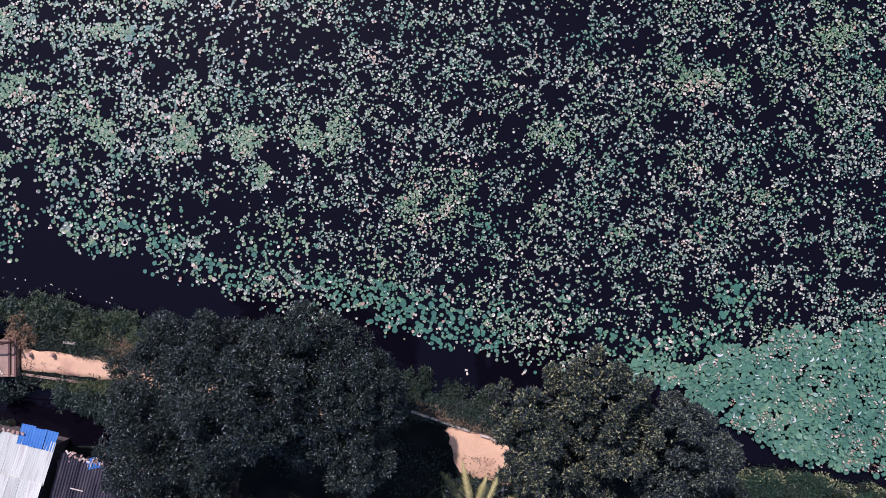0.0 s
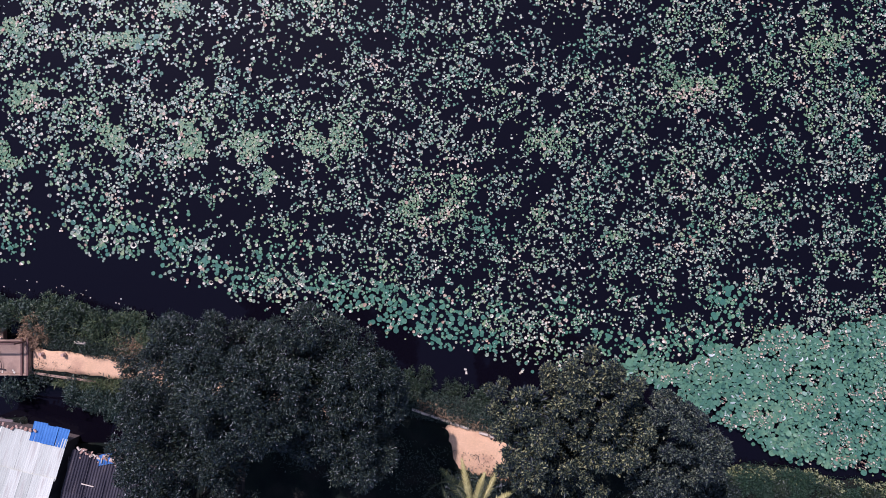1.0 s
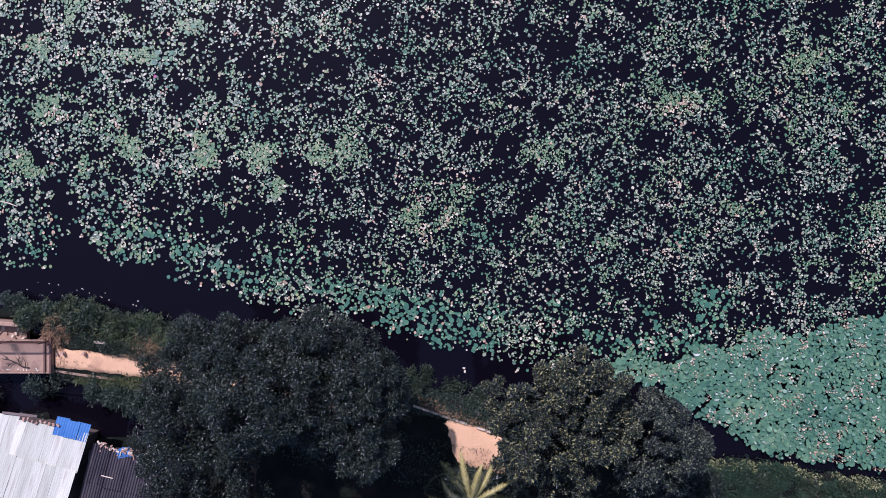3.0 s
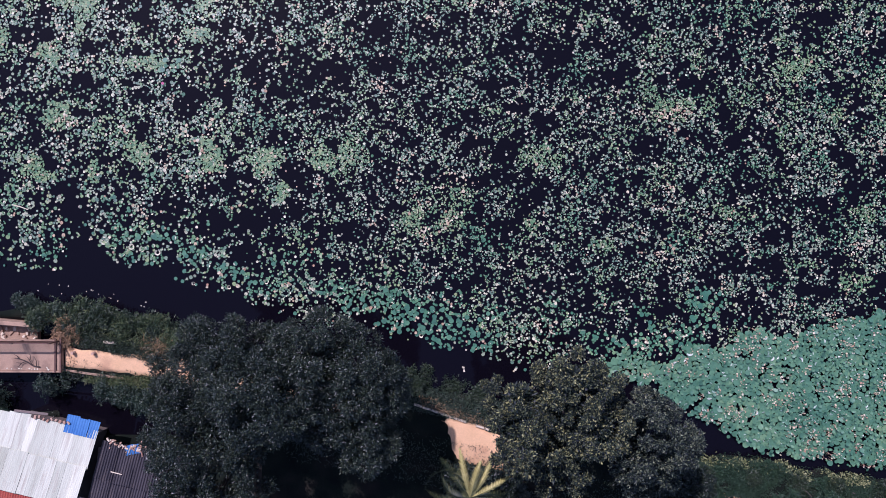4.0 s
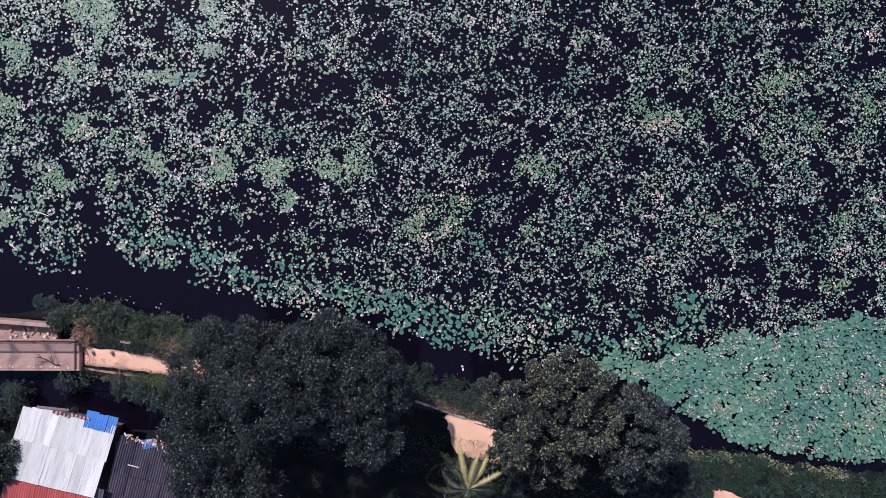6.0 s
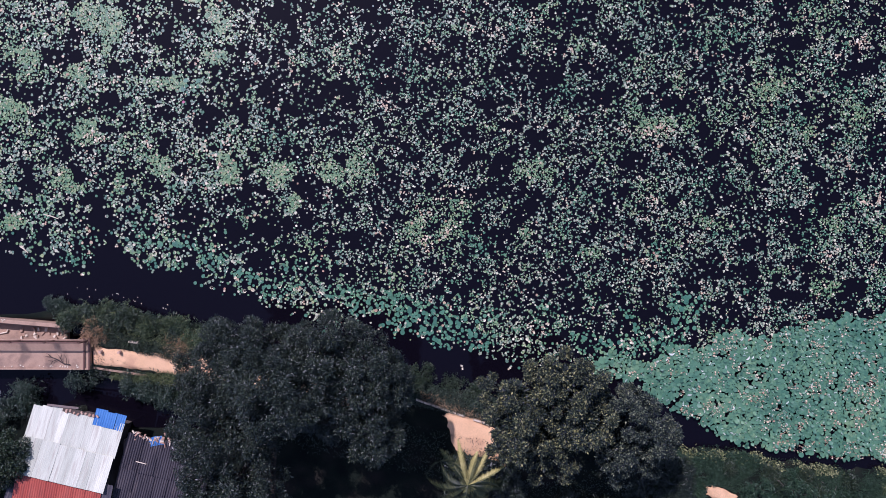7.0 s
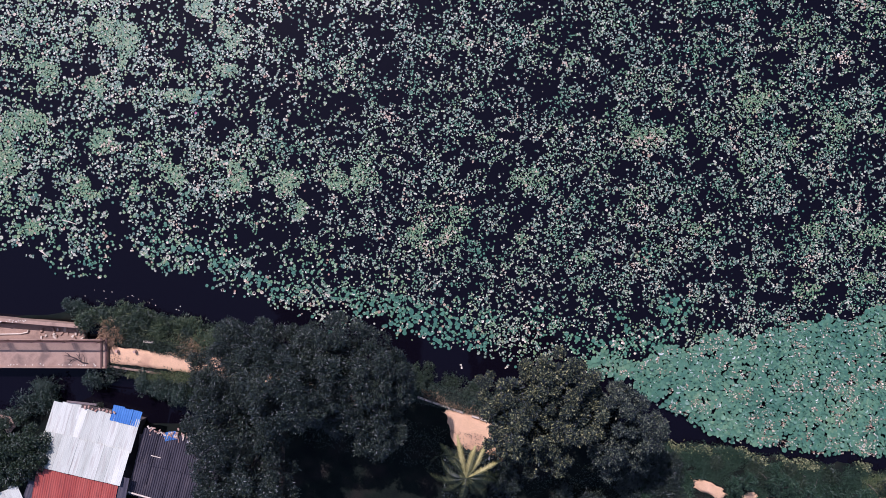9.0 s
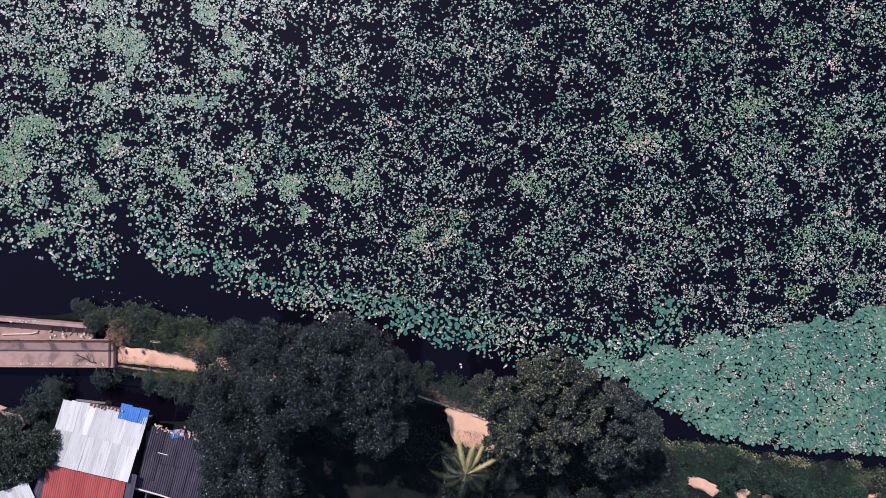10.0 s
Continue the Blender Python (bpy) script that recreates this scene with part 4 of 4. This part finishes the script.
weeds("edge_weeds", wr, 7000, along_bank(13.8, 36, 0.3, 0.85, 0.3), M_STRAW_GREEN, "sunlit yellowish weeds fringing the water", 0.13, 0.07, 0.25)


def within(spots):
    def pick(rng, n):
        out = []
        for x0, x1, y0, y1 in spots:
            m = int(n * (x1 - x0) * (y1 - y0) / sum((c - a) * (d - b) for a, c, b, d in spots))
            out.append(np.stack([rng.uniform(x0, x1, m) + rng.normal(0, 0.12, m), rng.uniform(y0, y1, m) + rng.normal(0, 0.12, m)], 1))
        return np.concatenate(out)
    return pick


# the first patch is added in place of tree shade at the path's end
weeds("path_tufts", wr, 26000, within([(12.5, 15.5, -14.6, -12.6), (15.5, 16.4, -13.3, -12.7), (17.9, 18.7, -15.2, -13.4), (19.8, 20.3, -15.2, -13.6), (22.0, 25.1, -15.4, -13.5), (26.3, 26.8, -15.5, -13.6)]), M_LEAF_WEED,
      "tufts of green grass over the sandy path, one patch standing for shade", 0.19, 0.045)
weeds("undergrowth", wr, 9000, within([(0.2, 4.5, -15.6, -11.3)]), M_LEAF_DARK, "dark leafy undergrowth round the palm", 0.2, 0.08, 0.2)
weeds("reeds", wr, 500, within([(-18.9, -15.4, -8.1, -7.2)]), M_LEAF_TEAL, "bluish reed blades below the retaining wall", 0.36, 0.05)
weeds("corner_grass", wr, 3500, within([(26.4, 29.2, -13.7, -13.0)]), M_GRASS, "sunlit olive grass beside the sandy path", 0.16, 0.04)
weeds("olive_verge", wr, 7000, within([(-19.6, -15.3, -7.0, -6.65)]), M_GRASS, "olive grass strip below the path", 0.15, 0.03)
weeds("bank_grass", wr, 16000, along_bank(-23, 40, 3.0, 6.0), M_LEAF_BUSH, "dark grass and weeds behind the path", 0.16, 0.035)
# dark leaves added to cover the paler soil here
weeds("yard_weeds", wr, 7000, along_bank(-30, -14, 3.4, 6.6), M_LEAF_DARK, "dark weeds added to darken the ground by the houses", 0.15, 0.04)
weeds("verge_grass", wr, 9000, along_bank(-21, -14.5, 1.4, 2.3), M_LEAF_BUSH, "dark low grass between the bushes and the path", 0.14, 0.03)
weeds("dry_grass", wr, 4200, along_bank(-21.8, -19.9, 0.8, 2.0), M_STRAW, "patch of dry straw-coloured grass on the bank", 0.2, 0.02)

# ---- bridge over the outlet and the concrete wall ----


def build_bridge():
    br = new("footbridge")
    br.location = (-26.4, -5.3, 1.0)
    part("deck", box_bm(-9.0, 5.55, -0.85, 0.85, -0.22, 0.0, 0.02), M_CONCRETE, br)
    for x in (-6.0, -0.5, 4.8):
        part("pier", box_bm(x - 0.25, x + 0.25, -0.7, 0.7, -2.3, -0.22, 0.02), M_CONCRETE, br)
    part("edge_beam", box_bm(-9.0, 5.55, -0.95, -0.85, -0.25, 0.05, 0.015), M_CONCRETE, br)
    for k in range(7):
        x0 = -8.6 + 2.0 * k
        panel = part("railing_panel", box_bm(x0 + 0.1, x0 + 1.9, 0.745, 0.815, 0.92, 1.0, 0.01), M_RUST, br)
        part("lower_rail", box_bm(x0 + 0.1, x0 + 1.9, 0.75, 0.81, 0.1, 0.17, 0.01), M_RUST, panel)
        for a in (0.1, 1.84):
            part("stile", box_bm(x0 + a, x0 + a + 0.06, 0.752, 0.808, 0.172, 0.918, 0.01), M_RUST, panel)
        for j in range(16):
            part("baluster", box_bm(x0 + 0.2 + j * 0.105, x0 + 0.222 + j * 0.105, 0.77, 0.79, 0.17, 0.92), M_RUST, panel)
    for k in range(8):
        x0 = -8.6 + 2.0 * k
        part("post", box_bm(x0 - 0.04, x0 + 0.04, 0.74, 0.82, 0.0, 1.05, 0.008), M_RUST, br)
    for x in (5.2, 5.5):
        part("joint_beam", box_bm(x - 0.05, x + 0.05, -0.95, 0.95, 0.0, 0.09, 0.01), M_RUST, br)
    tagged(br, "concrete footbridge with rusty steel railing over the outlet", "bridge")


build_bridge()
wall = part("wall_outlet", box_bm(-12, 5.6, -0.11, 0.11, -2.3, 0.0, 0.02), M_CONCRETE, None)
wall.matrix_basis = pose(-28.2, -3.22, 1.05, 0, 0, -4.5)
tagged(wall, "weathered concrete wall of the pond outlet", "wall", kind="structure")
apron = part("apron", box_bm(-40, -22.6, -4.6, -3.55, -1.4, 0.35, 0.03), M_CONCRETE, None)
tagged(apron, "brown concrete apron behind the outlet wall", "apron", kind="structure")

# ---- houses with sheet roofs ----


def sheet(length, width, waves, depth=0.012, rng=None, ragged=0.0):
    """One corrugated sheet, its waves across x, its length along -y, with thickness."""
    n = waves * 4 + 1
    xs = np.linspace(0, width, n)
    zs = depth * np.cos(np.linspace(0, waves * 2 * np.pi, n))
    cut = (rng.uniform(-ragged, ragged) if rng is not None else 0.0)
    v, t = [], []
    for dz in (0.0, -0.006):
        for yy in (cut, -length):
            v += [(x, yy, z + dz) for x, z in zip(xs, zs)]
    for lay, flip in ((0, False), (2 * n, True)):
        for k in range(n - 1):
            a, b_, c, d = lay + k, lay + k + 1, lay + n + k + 1, lay + n + k
            t += [(a, d, c), (a, c, b_)] if not flip else [(a, c, d), (a, b_, c)]
    return v, t


def roof_field(parent, name, origin, turn, slope, cols, rows, w, l, waves, mat, seed, z, ragged=0.06, lift=0.012, deep=0.005, wobble=1.0):
    """A field of overlapping sheets; slope in degrees, down along -y when positive."""
    rng = np.random.RandomState(seed)
    for j in range(rows):
        for i in range(cols):
            v, t = sheet(l + 0.12, w * waves / (waves - 1), waves, deep, rng, ragged)
            ob = part(name, mesh_of(name, v, t, mat), mat, parent)
            m = pose(*origin, 0, 0, turn) @ pose(0, 0, 0, slope) @ pose(i * w, -j * l + 0.06, (0.02 * i % 0.04 + rng.uniform(0, 0.015)) * max(wobble, 0.3) + z - lift * j, rng.normal(0, 0.5) * wobble, rng.normal(0, 0.9) * wobble, rng.normal(0, 0.9) * wobble)
            ob.matrix_basis = parent.matrix_basis.inverted() @ m


def house(x, y, turn, name, label):
    h = new(name)
    h.matrix_basis = pose(x, y, 0.2, 0, 0, turn)
    return tagged(h, label, "house")


def walls(h, x0, x1, y0, y1, z, mat=None):
    for a in ((x0, x1, y1 - 0.12, y1), (x0, x1, y0, y0 + 0.12), (x0, x0 + 0.12, y0 + 0.12, y1 - 0.12), (x1 - 0.12, x1, y0 + 0.12, y1 - 0.12)):
        part("wall", box_bm(*a, -1.5, z, 0.01), mat or M_PLASTER, h)


tin = house(-23.3, -8.05, -13.0, "tin_roof_house", "low house with white zinc and red corrugated sheet roof")
walls(tin, 0.3, 4.7, -6.6, -0.45, 1.85)
roof_field(tin, "zinc_sheet", (-23.4, -8.0, 2.3), -13.0, -9.0, 10, 1, 0.522, 1.85, 6, M_ZINC, 91, 0.0, 0.09, wobble=0.45)
roof_field(tin, "zinc_sheet", (-23.86, -9.76, 2.585), -13.0, -9.0, 10, 1, 0.522, 1.95, 6, M_ZINC, 95, 0.045, 0.06, wobble=0.45)
roof_field(tin, "red_sheet", (-24.0, -11.3, 2.78), -13.0, 5.0, 6, 1, 0.8, 3.6, 7, M_RED, 92, 0.0, 0.01, deep=0.024, wobble=0.15)
roof_field(tin, "grey_sheet", (-19.3, -12.4, 2.74), -13.0, 5.0, 1, 1, 0.45, 3.6, 3, M_DARK, 96, 0.0, 0.01, deep=0.02)
roof_field(tin, "grey_sheet", (-24.5, -12.0, 2.55), -20.0, 5.0, 1, 1, 0.7, 2.8, 5, M_DARK, 97, 0.0, 0.01, deep=0.02)
roof_field(tin, "blue_sheet", (-19.85, -8.3, 2.22), -13.0, -9.0, 3, 1, 0.55, 0.8, 5, M_BLUE, 93, 0.03, 0.08, deep=0.014)
roof_field(tin, "zinc_sheet", (-27.2, -13.75, 2.6), 22.0, 4.0, 4, 1, 0.46, 1.8, 5, M_ZINC, 98, 0.0, 0.12, wobble=0.6)
shed = house(-17.9, -9.8, -13.0, "dark_roof_house", "low house with dark corrugated sheet roof")
walls(shed, 0.3, 4.4, -5.0, -0.5, 1.6)
roof_field(shed, "dark_sheet", (-18.1, -9.75, 2.0), -13.0, -4.0, 5, 2, 0.96, 1.95, 8, M_DARK, 94, 0.0, deep=0.068, wobble=0.3)

# ---- loose things ----


def chunk(name, x, y, z, size, seed, mat, label, category, group=""):
    """A broken lump: an uneven block with chipped corners."""
    rng = np.random.RandomState(seed)
    bm = box_bm(-0.5, 0.5, -0.5, 0.5, 0, 1, 0.12)
    for v in bm.verts:
        v.co = Vector([c + rng.normal(0, 0.05) for c in v.co])
        v.co.z = max(v.co.z, 0)
    ob = part(name, bm, mat, None)
    ob.matrix_basis = pose(x, y, z, 0, 0, rng.uniform(0, 360)) @ Matrix.Diagonal((*size, 1))
    return tagged(ob, label, category, group)


lr = random.Random(17)
# along the upper edge of the dark roof, and on the edge of the white one
for i in range(46):
    t = i / 45
    chunk("broken_brick", -17.8 + 2.7 * t + lr.uniform(-0.1, 0.1), -9.75 - 0.55 * t + lr.gauss(0, 0.13), 2.02 + lr.uniform(0, 0.05),
          (lr.uniform(0.05, 0.26), lr.uniform(0.04, 0.11), 0.07), 900 + i, M_BRICK if i % 3 else M_KERB, "broken orange brick lying on the dark roof's edge", "brick", "broken bricks on the roof")
for i in range(9):
    chunk("broken_brick", -21.5 + 0.22 * i, -8.33 - 0.05 * i + lr.uniform(-0.08, 0.08), 2.33, (lr.uniform(0.12, 0.24), lr.uniform(0.08, 0.14), 0.08), 330 + i, M_BRICK,
          "broken brick weighing down the white roof's edge", "brick", "broken bricks on the roof")
plank = part("plank", box_bm(-0.9, 0.9, -0.06, 0.06, 0, 0.04, 0.006), M_WOOD, None)
plank.matrix_basis = pose(-21.7, -8.1, 2.36, 0, 0, -6)
tagged(plank, "grey weathered plank on the white roof's edge", "plank")
# rubble on the apron
for i in range(26):
    chunk("concrete_rubble", -25.6 + 2.9 * lr.random(), -4.1 + lr.uniform(-0.4, 0.25), 0.35, (lr.uniform(0.08, 0.3), lr.uniform(0.08, 0.2), lr.uniform(0.05, 0.12)), 350 + i,
          M_KERB if i % 2 else M_CONCRETE, "lump of pale broken concrete on the apron", "rubble", "rubble on the apron")
for i in range(16):
    chunk("plaster_crumb", -27.6 + 1.9 * lr.random() ** 0.8, -3.27 + lr.uniform(-0.07, 0.07) - 0.06, 1.045, (lr.uniform(0.04, 0.11), lr.uniform(0.04, 0.08), 0.03), 380 + i,
          M_RIM, "white crumb of plaster lying on the wall", "rubble", "white crumbs on the wall")
pipe = part("bent_pipe", tube_bm([(-28.4, -4.25, 0.4), (-26.6, -4.2, 0.4), (-26.15, -4.1, 0.42), (-26.1, -3.95, 0.44)], [0.045, 0.045, 0.045, 0.045], 8), M_KERB, None)
tagged(pipe, "pale bent pipe lying on the apron", "pipe")
for i in range(22):
    chunk("gravel_crumb", -28.6 + 7.6 * lr.random(), -6.05 + lr.uniform(-0.05, 0.07), 1.0, (lr.uniform(0.04, 0.12), lr.uniform(0.04, 0.08), 0.03), 400 + i, M_RIM,
          "white crumb of mortar along the bridge's edge", "rubble", "white crumbs on the bridge")

# a dead branch on the bridge
br = new("fallen_branch")
br.location, br.scale = (-22.75, -5.72, 1.03), (0.72, 0.8, 0.8)
part("stem", tube_bm([(1.0, -0.28, 0.02), (0.5, -0.2, 0.06), (0.0, 0.12, 0.08), (-0.55, 0.3, 0.07), (-1.0, 0.34, 0.05)], [0.05, 0.045, 0.038, 0.025, 0.012], 6), M_TWIG, br)
for line in (((0.5, -0.2, 0.06), (0.3, 0.2, 0.16), (0.05, 0.5, 0.14)), ((0.75, -0.24, 0.05), (0.8, 0.15, 0.14), (0.6, 0.5, 0.16)),
             ((0.0, 0.12, 0.08), (-0.35, 0.0, 0.12), (-0.75, 0.05, 0.1)), ((0.3, 0.2, 0.16), (0.4, 0.4, 0.2), (0.35, 0.62, 0.18)),
             ((-0.55, 0.3, 0.07), (-0.7, 0.5, 0.12), (-0.95, 0.6, 0.1)), ((-0.35, 0.0, 0.12), (-0.5, -0.2, 0.12), (-0.7, -0.25, 0.08))):
    part("twig", tube_bm(list(line), [0.03, 0.022, 0.01], 5), M_TWIG, br)
tagged(br, "dead dark branch lying across the bridge deck", "branch")

# dead stalks standing in the grass of the lower bank
for x, y, dx, dy, h in ((19.6, -12.3, 0.45, -0.5, 0.9), (20.9, -13.6, 0.25, 0.7, 0.8), (23.1, -13.6, -0.1, 0.8, 1.1), (22.7, -12.9, -0.4, 0.3, 0.7), (26.6, -13.2, 0.3, -0.5, 0.8), (18.4, -13.0, -0.5, 0.2, 0.6)):
    z = float(ground_z(x, y))
    st = part("dead_stalk", tube_bm([(0, 0, -0.05), (dx * 0.4, dy * 0.5, h * 0.7), (dx * 1.1, dy * 1.1, h)], [0.022, 0.018, 0.008], 5), M_WOOD, None)
    st.location = (x, y, z)
    tagged(st, "thin pale dead stalk standing in the bank's grass", "stalk", "dead stalks on the bank")

# kerbs by the path
for i in range(9):
    if i == 6:
        continue
    t = (i + 0.5) / 9
    k = part("kerb_stone", box_bm(-0.235, 0.235, -0.055, 0.055, -0.15, 0.085, 0.015), M_KERB, None)
    k.matrix_basis = pose(-1.6 + 4.4 * t, -7.98 - 1.5 * t, PATH_Z + 0.03, 0, 0, -18.5 + lr.uniform(-3, 3))
    tagged(k, "pale worn kerb stone at the path's edge", "kerb stone", "kerb stones along the path")
for x, y in ((-18.4, -4.62), (-16.2, -4.95)):
    k = part("kerb_stone", box_bm(-0.3, 0.3, -0.07, 0.07, -0.15, 0.08, 0.02), M_KERB, None)
    k.matrix_basis = pose(x, y, PATH_Z + 0.03, 0, 0, -6)
    tagged(k, "pale worn kerb stone at the path's edge", "kerb stone", "kerb stones along the path")
ret = part("retaining_wall", box_bm(-2.75, 2.75, -0.06, 0.06, -0.8, 0.0, 0.015), M_CONCRETE, None)
ret.matrix_basis = pose(-18.2, -6.55, PATH_Z + 0.04, 0, 0, -8.5)
tagged(ret, "thin concrete retaining wall below the path", "wall", kind="structure")
for x, y in ((-20.29, -5.2), (-19.17, -5.22)):
    st = part("stump", tube_bm([(0, 0, -0.05), (0.02, 0, 0.12), (0.0, 0.01, 0.26)], [0.12, 0.1, 0.085], 9), M_BRICK, None)
    st.location = (x, y, PATH_Z + 0.05)
    tagged(st, "short orange-brown stump standing on the path", "stump", "stumps on the path")

# beside and on the houses
crate = new("wooden_crate")
crate.matrix_basis = pose(-18.35, -10.75, 0.3, 0, 0, -4)
part("box", box_bm(-0.28, 0.28, -0.5, 0.5, 0, 1.15, 0.02), M_WOOD, crate)
part("lid", box_bm(-0.31, 0.31, -0.53, 0.53, 1.152, 1.2, 0.012), M_WOOD, crate)
tagged(crate, "grey-brown wooden crate between the two houses", "crate")


def crumpled(name, x, y, z, w, d, h, seed, mat, label, category):
    """A crumpled sheet, draped."""
    rng = np.random.RandomState(seed)
    n = 9
    g = np.linspace(-0.5, 0.5, n)
    X, Y = np.meshgrid(g, g)
    X, Y = X + rng.normal(0, 0.03, X.shape), Y + rng.normal(0, 0.03, Y.shape)
    Z = np.abs(rng.normal(0, 0.35, X.shape))
    top = np.stack([X.ravel() * w, Y.ravel() * d, Z.ravel() * h + 0.02], 1)
    low = top - np.array([0, 0, 0.008])
    i = (np.arange(n - 1)[:, None] * n + np.arange(n - 1)[None]).ravel()
    t = np.concatenate([np.stack([i, i + 1, i + n + 1], 1), np.stack([i, i + n + 1, i + n], 1)])
    ob = new(name, mesh_of(name, np.concatenate([top, low]), np.concatenate([t, t[:, ::-1] + n * n]), mat))
    ob.matrix_basis = pose(x, y, z, 0, 0, rng.uniform(0, 360))
    return tagged(ob, label, category)


crumpled("blue_tarp_scrap", -16.5, -10.15, 2.02, 0.5, 0.8, 0.06, 501, M_BLUE, "torn scrap of blue tarpaulin on the dark roof", "tarpaulin")
pole = part("pole", tube_bm([(-18.9, -13.45, 2.36), (-17.5, -13.85, 2.33), (-15.8, -14.4, 2.3)], [0.05, 0.05, 0.045], 8), M_KERB, None)
tagged(pole, "pale pole lying across the dark roof", "pole")
stick = part("stick", tube_bm([(-17.6, -11.3, 2.18), (-17.0, -11.45, 2.18)], [0.03, 0.025], 6), M_KERB, None)
tagged(stick, "pale stick lying on the dark roof", "stick")


def dirt_track():
    """A strip of bare orange earth that curves round the small tree."""
    pts = [(-30.5, -8.4), (-29.2, -8.7), (-28.3, -9.1), (-27.6, -9.7), (-27.2, -10.4)]
    v, t = [], []
    for i, (x, y) in enumerate(pts):
        for u in (-0.34, -0.2, 0.2, 0.34):
            px, py = x + u * 0.7, y + u
            v.append((px, py, float(ground_z(px, py)) + (0.09 if abs(u) < 0.3 else -0.05)))
    for i in range(len(pts) - 1):
        for k in range(3):
            a = i * 4 + k
            t += [(a, a + 4, a + 5), (a, a + 5, a + 1)]
    tagged(new("dirt_track", mesh_of("dirt_track", v, t, M_BRICK)), "curving strip of bare orange earth", "path", kind="structure")


dirt_track()

# ---- on the water ----


def withered_ring(x, y, r, seed):
    rng = np.random.RandomState(seed)
    n = 14
    a = np.linspace(0.3, 2 * np.pi - 0.3, n) + rng.uniform(0, 6)
    v, t = [], []
    for k, z in ((0.55, 0.03), (0.8, 0.05), (1.0, 0.10)):
        rr = r * k * (1 + rng.normal(0, 0.05, n))
        v += [(p * math.cos(q), p * math.sin(q), z) for p, q in zip(rr, a)]
    for j in range(2):
        for i in range(n - 1):
            b0 = j * n + i
            t += [(b0, b0 + n, b0 + n + 1), (b0, b0 + n + 1, b0 + 1)]
    ob = new("withered_pad", mesh_of("withered_pad", v, t, M_RIM))
    ob.location = (x, y, 0.0)
    tagged(ob, "withered white ring-shaped lily pad floating on the water", "lily pad", "withered pads")


for i, (x, y, r) in enumerate([(-17.49, 0.66, 0.17), (-16.9, 0.51, 0.16), (-16.02, 0.33, 0.17), (-12.0, -1.6, 0.12), (-9.9, -1.3, 0.14), (-14.0, -1.4, 0.11), (-7.4, -1.6, 0.12), (-1.2, -4.3, 0.13)]):
    withered_ring(x, y, r, 520 + i)
for p, q in (((-24.2, 3.0), (-23.3, 2.72)), ((-25.65, 1.08), (-25.12, 0.64))):
    st = part("floating_stick", tube_bm([(*p, 0.05), ((p[0] + q[0]) / 2, (p[1] + q[1]) / 2 + 0.03, 0.06), (*q, 0.05)], [0.03, 0.035, 0.022], 7), M_KERB, None)
    tagged(st, "pale bare stick floating among the pads", "stick", "floating sticks")
for i in range(20):
    x = -23.2 + 7.8 * lr.random()
    y = float(np.interp(x, SHORE_X, SHORE_Y)) + lr.uniform(0.25, 0.9)
    crumpled("litter_scrap", x, y, 0.0, lr.uniform(0.03, 0.08), lr.uniform(0.03, 0.06), 0.04, 540 + i, M_RIM, "small white scrap floating near the bank", "litter")["group"] = "scraps on the water"
for x, y in ((1.17, -6.1), (1.22, -6.28), (-27.4, 3.77)):
    crumpled("litter_scrap", x, y, 0.0, 0.14, 0.1, 0.05, int(700 + 10 * x), M_RIM, "small white scrap floating near the bank", "litter")["group"] = "scraps on the water"


def lily_flower(x, y):
    fl = new("lily_flower")
    fl.location = (x, y, 0.06)
    for k in range(10):
        a = k * 0.6283
        tilt = 0.5 if k % 2 else 1.0
        d = Vector((math.cos(a), math.sin(a), tilt)).normalized() * 0.12
        sd = Vector((-math.sin(a), math.cos(a), 0)) * 0.03
        v = [(0, 0, 0), tuple(d * 0.5 + sd), tuple(d), tuple(d * 0.5 - sd)]
        part("petal", mesh_of("petal", v, [(0, 1, 2), (0, 2, 3)], M_PINK), M_PINK, fl)
    tagged(fl, "open pink water lily flower above the pads", "flower")


lily_flower(-15.74, 9.83)


def sapling(x, y, h, seed):
    rng = np.random.RandomState(seed)
    z = float(ground_z(x, y)) - 0.05
    ob = new("sapling")
    ob.location = (x, y, z)
    part("trunk", tube_bm([(0, 0, 0), (0.05, 0.04, h * 0.5), (-0.02, 0.06, h)], [0.035, 0.025, 0.01], 6), M_BARK, ob)
    tips = []
    for k in range(7):
        a, s0 = k * 2.4 + rng.uniform(0, 1), 0.35 + 0.09 * k
        tip = (0.55 * math.cos(a), 0.55 * math.sin(a), h * s0 + 0.35)
        part("twig", tube_bm([(0.02, 0.04, h * s0), (tip[0] * 0.5, tip[1] * 0.5, h * s0 + 0.22), tip], [0.014, 0.01, 0.005], 5), M_BARK, ob)
        tips.append((*tip, 0.28, 0.28, 0.2))
    at, out, big = crown_points(rng, tips, 900, 0.16, 6, -0.6)
    part("foliage", leaves_mesh("foliage", rng, at, out, 0.12 * big, 0.05 * big, M_LEAF_WEED), M_LEAF_WEED, ob)
    tagged(ob, "thin sapling with sparse green leaves on the bank", "sapling", "saplings on the bank")


for i, (x, y, h) in enumerate([(22.0, -13.6, 2.0), (20.6, -13.2, 1.6), (25.6, -13.9, 1.8), (18.4, -12.9, 1.3)]):
    sapling(x, y, h, 800 + i)
bush(28.2, -13.9, 0.9, 0.9, 820, M_LEAF_OLIVE, label="olive and brown bush on the sunlit bank")
bush(-20.75, -3.95, 0.75, 0.22, 821, M_STRAW, label="dry straw-coloured bush beside the bridge")
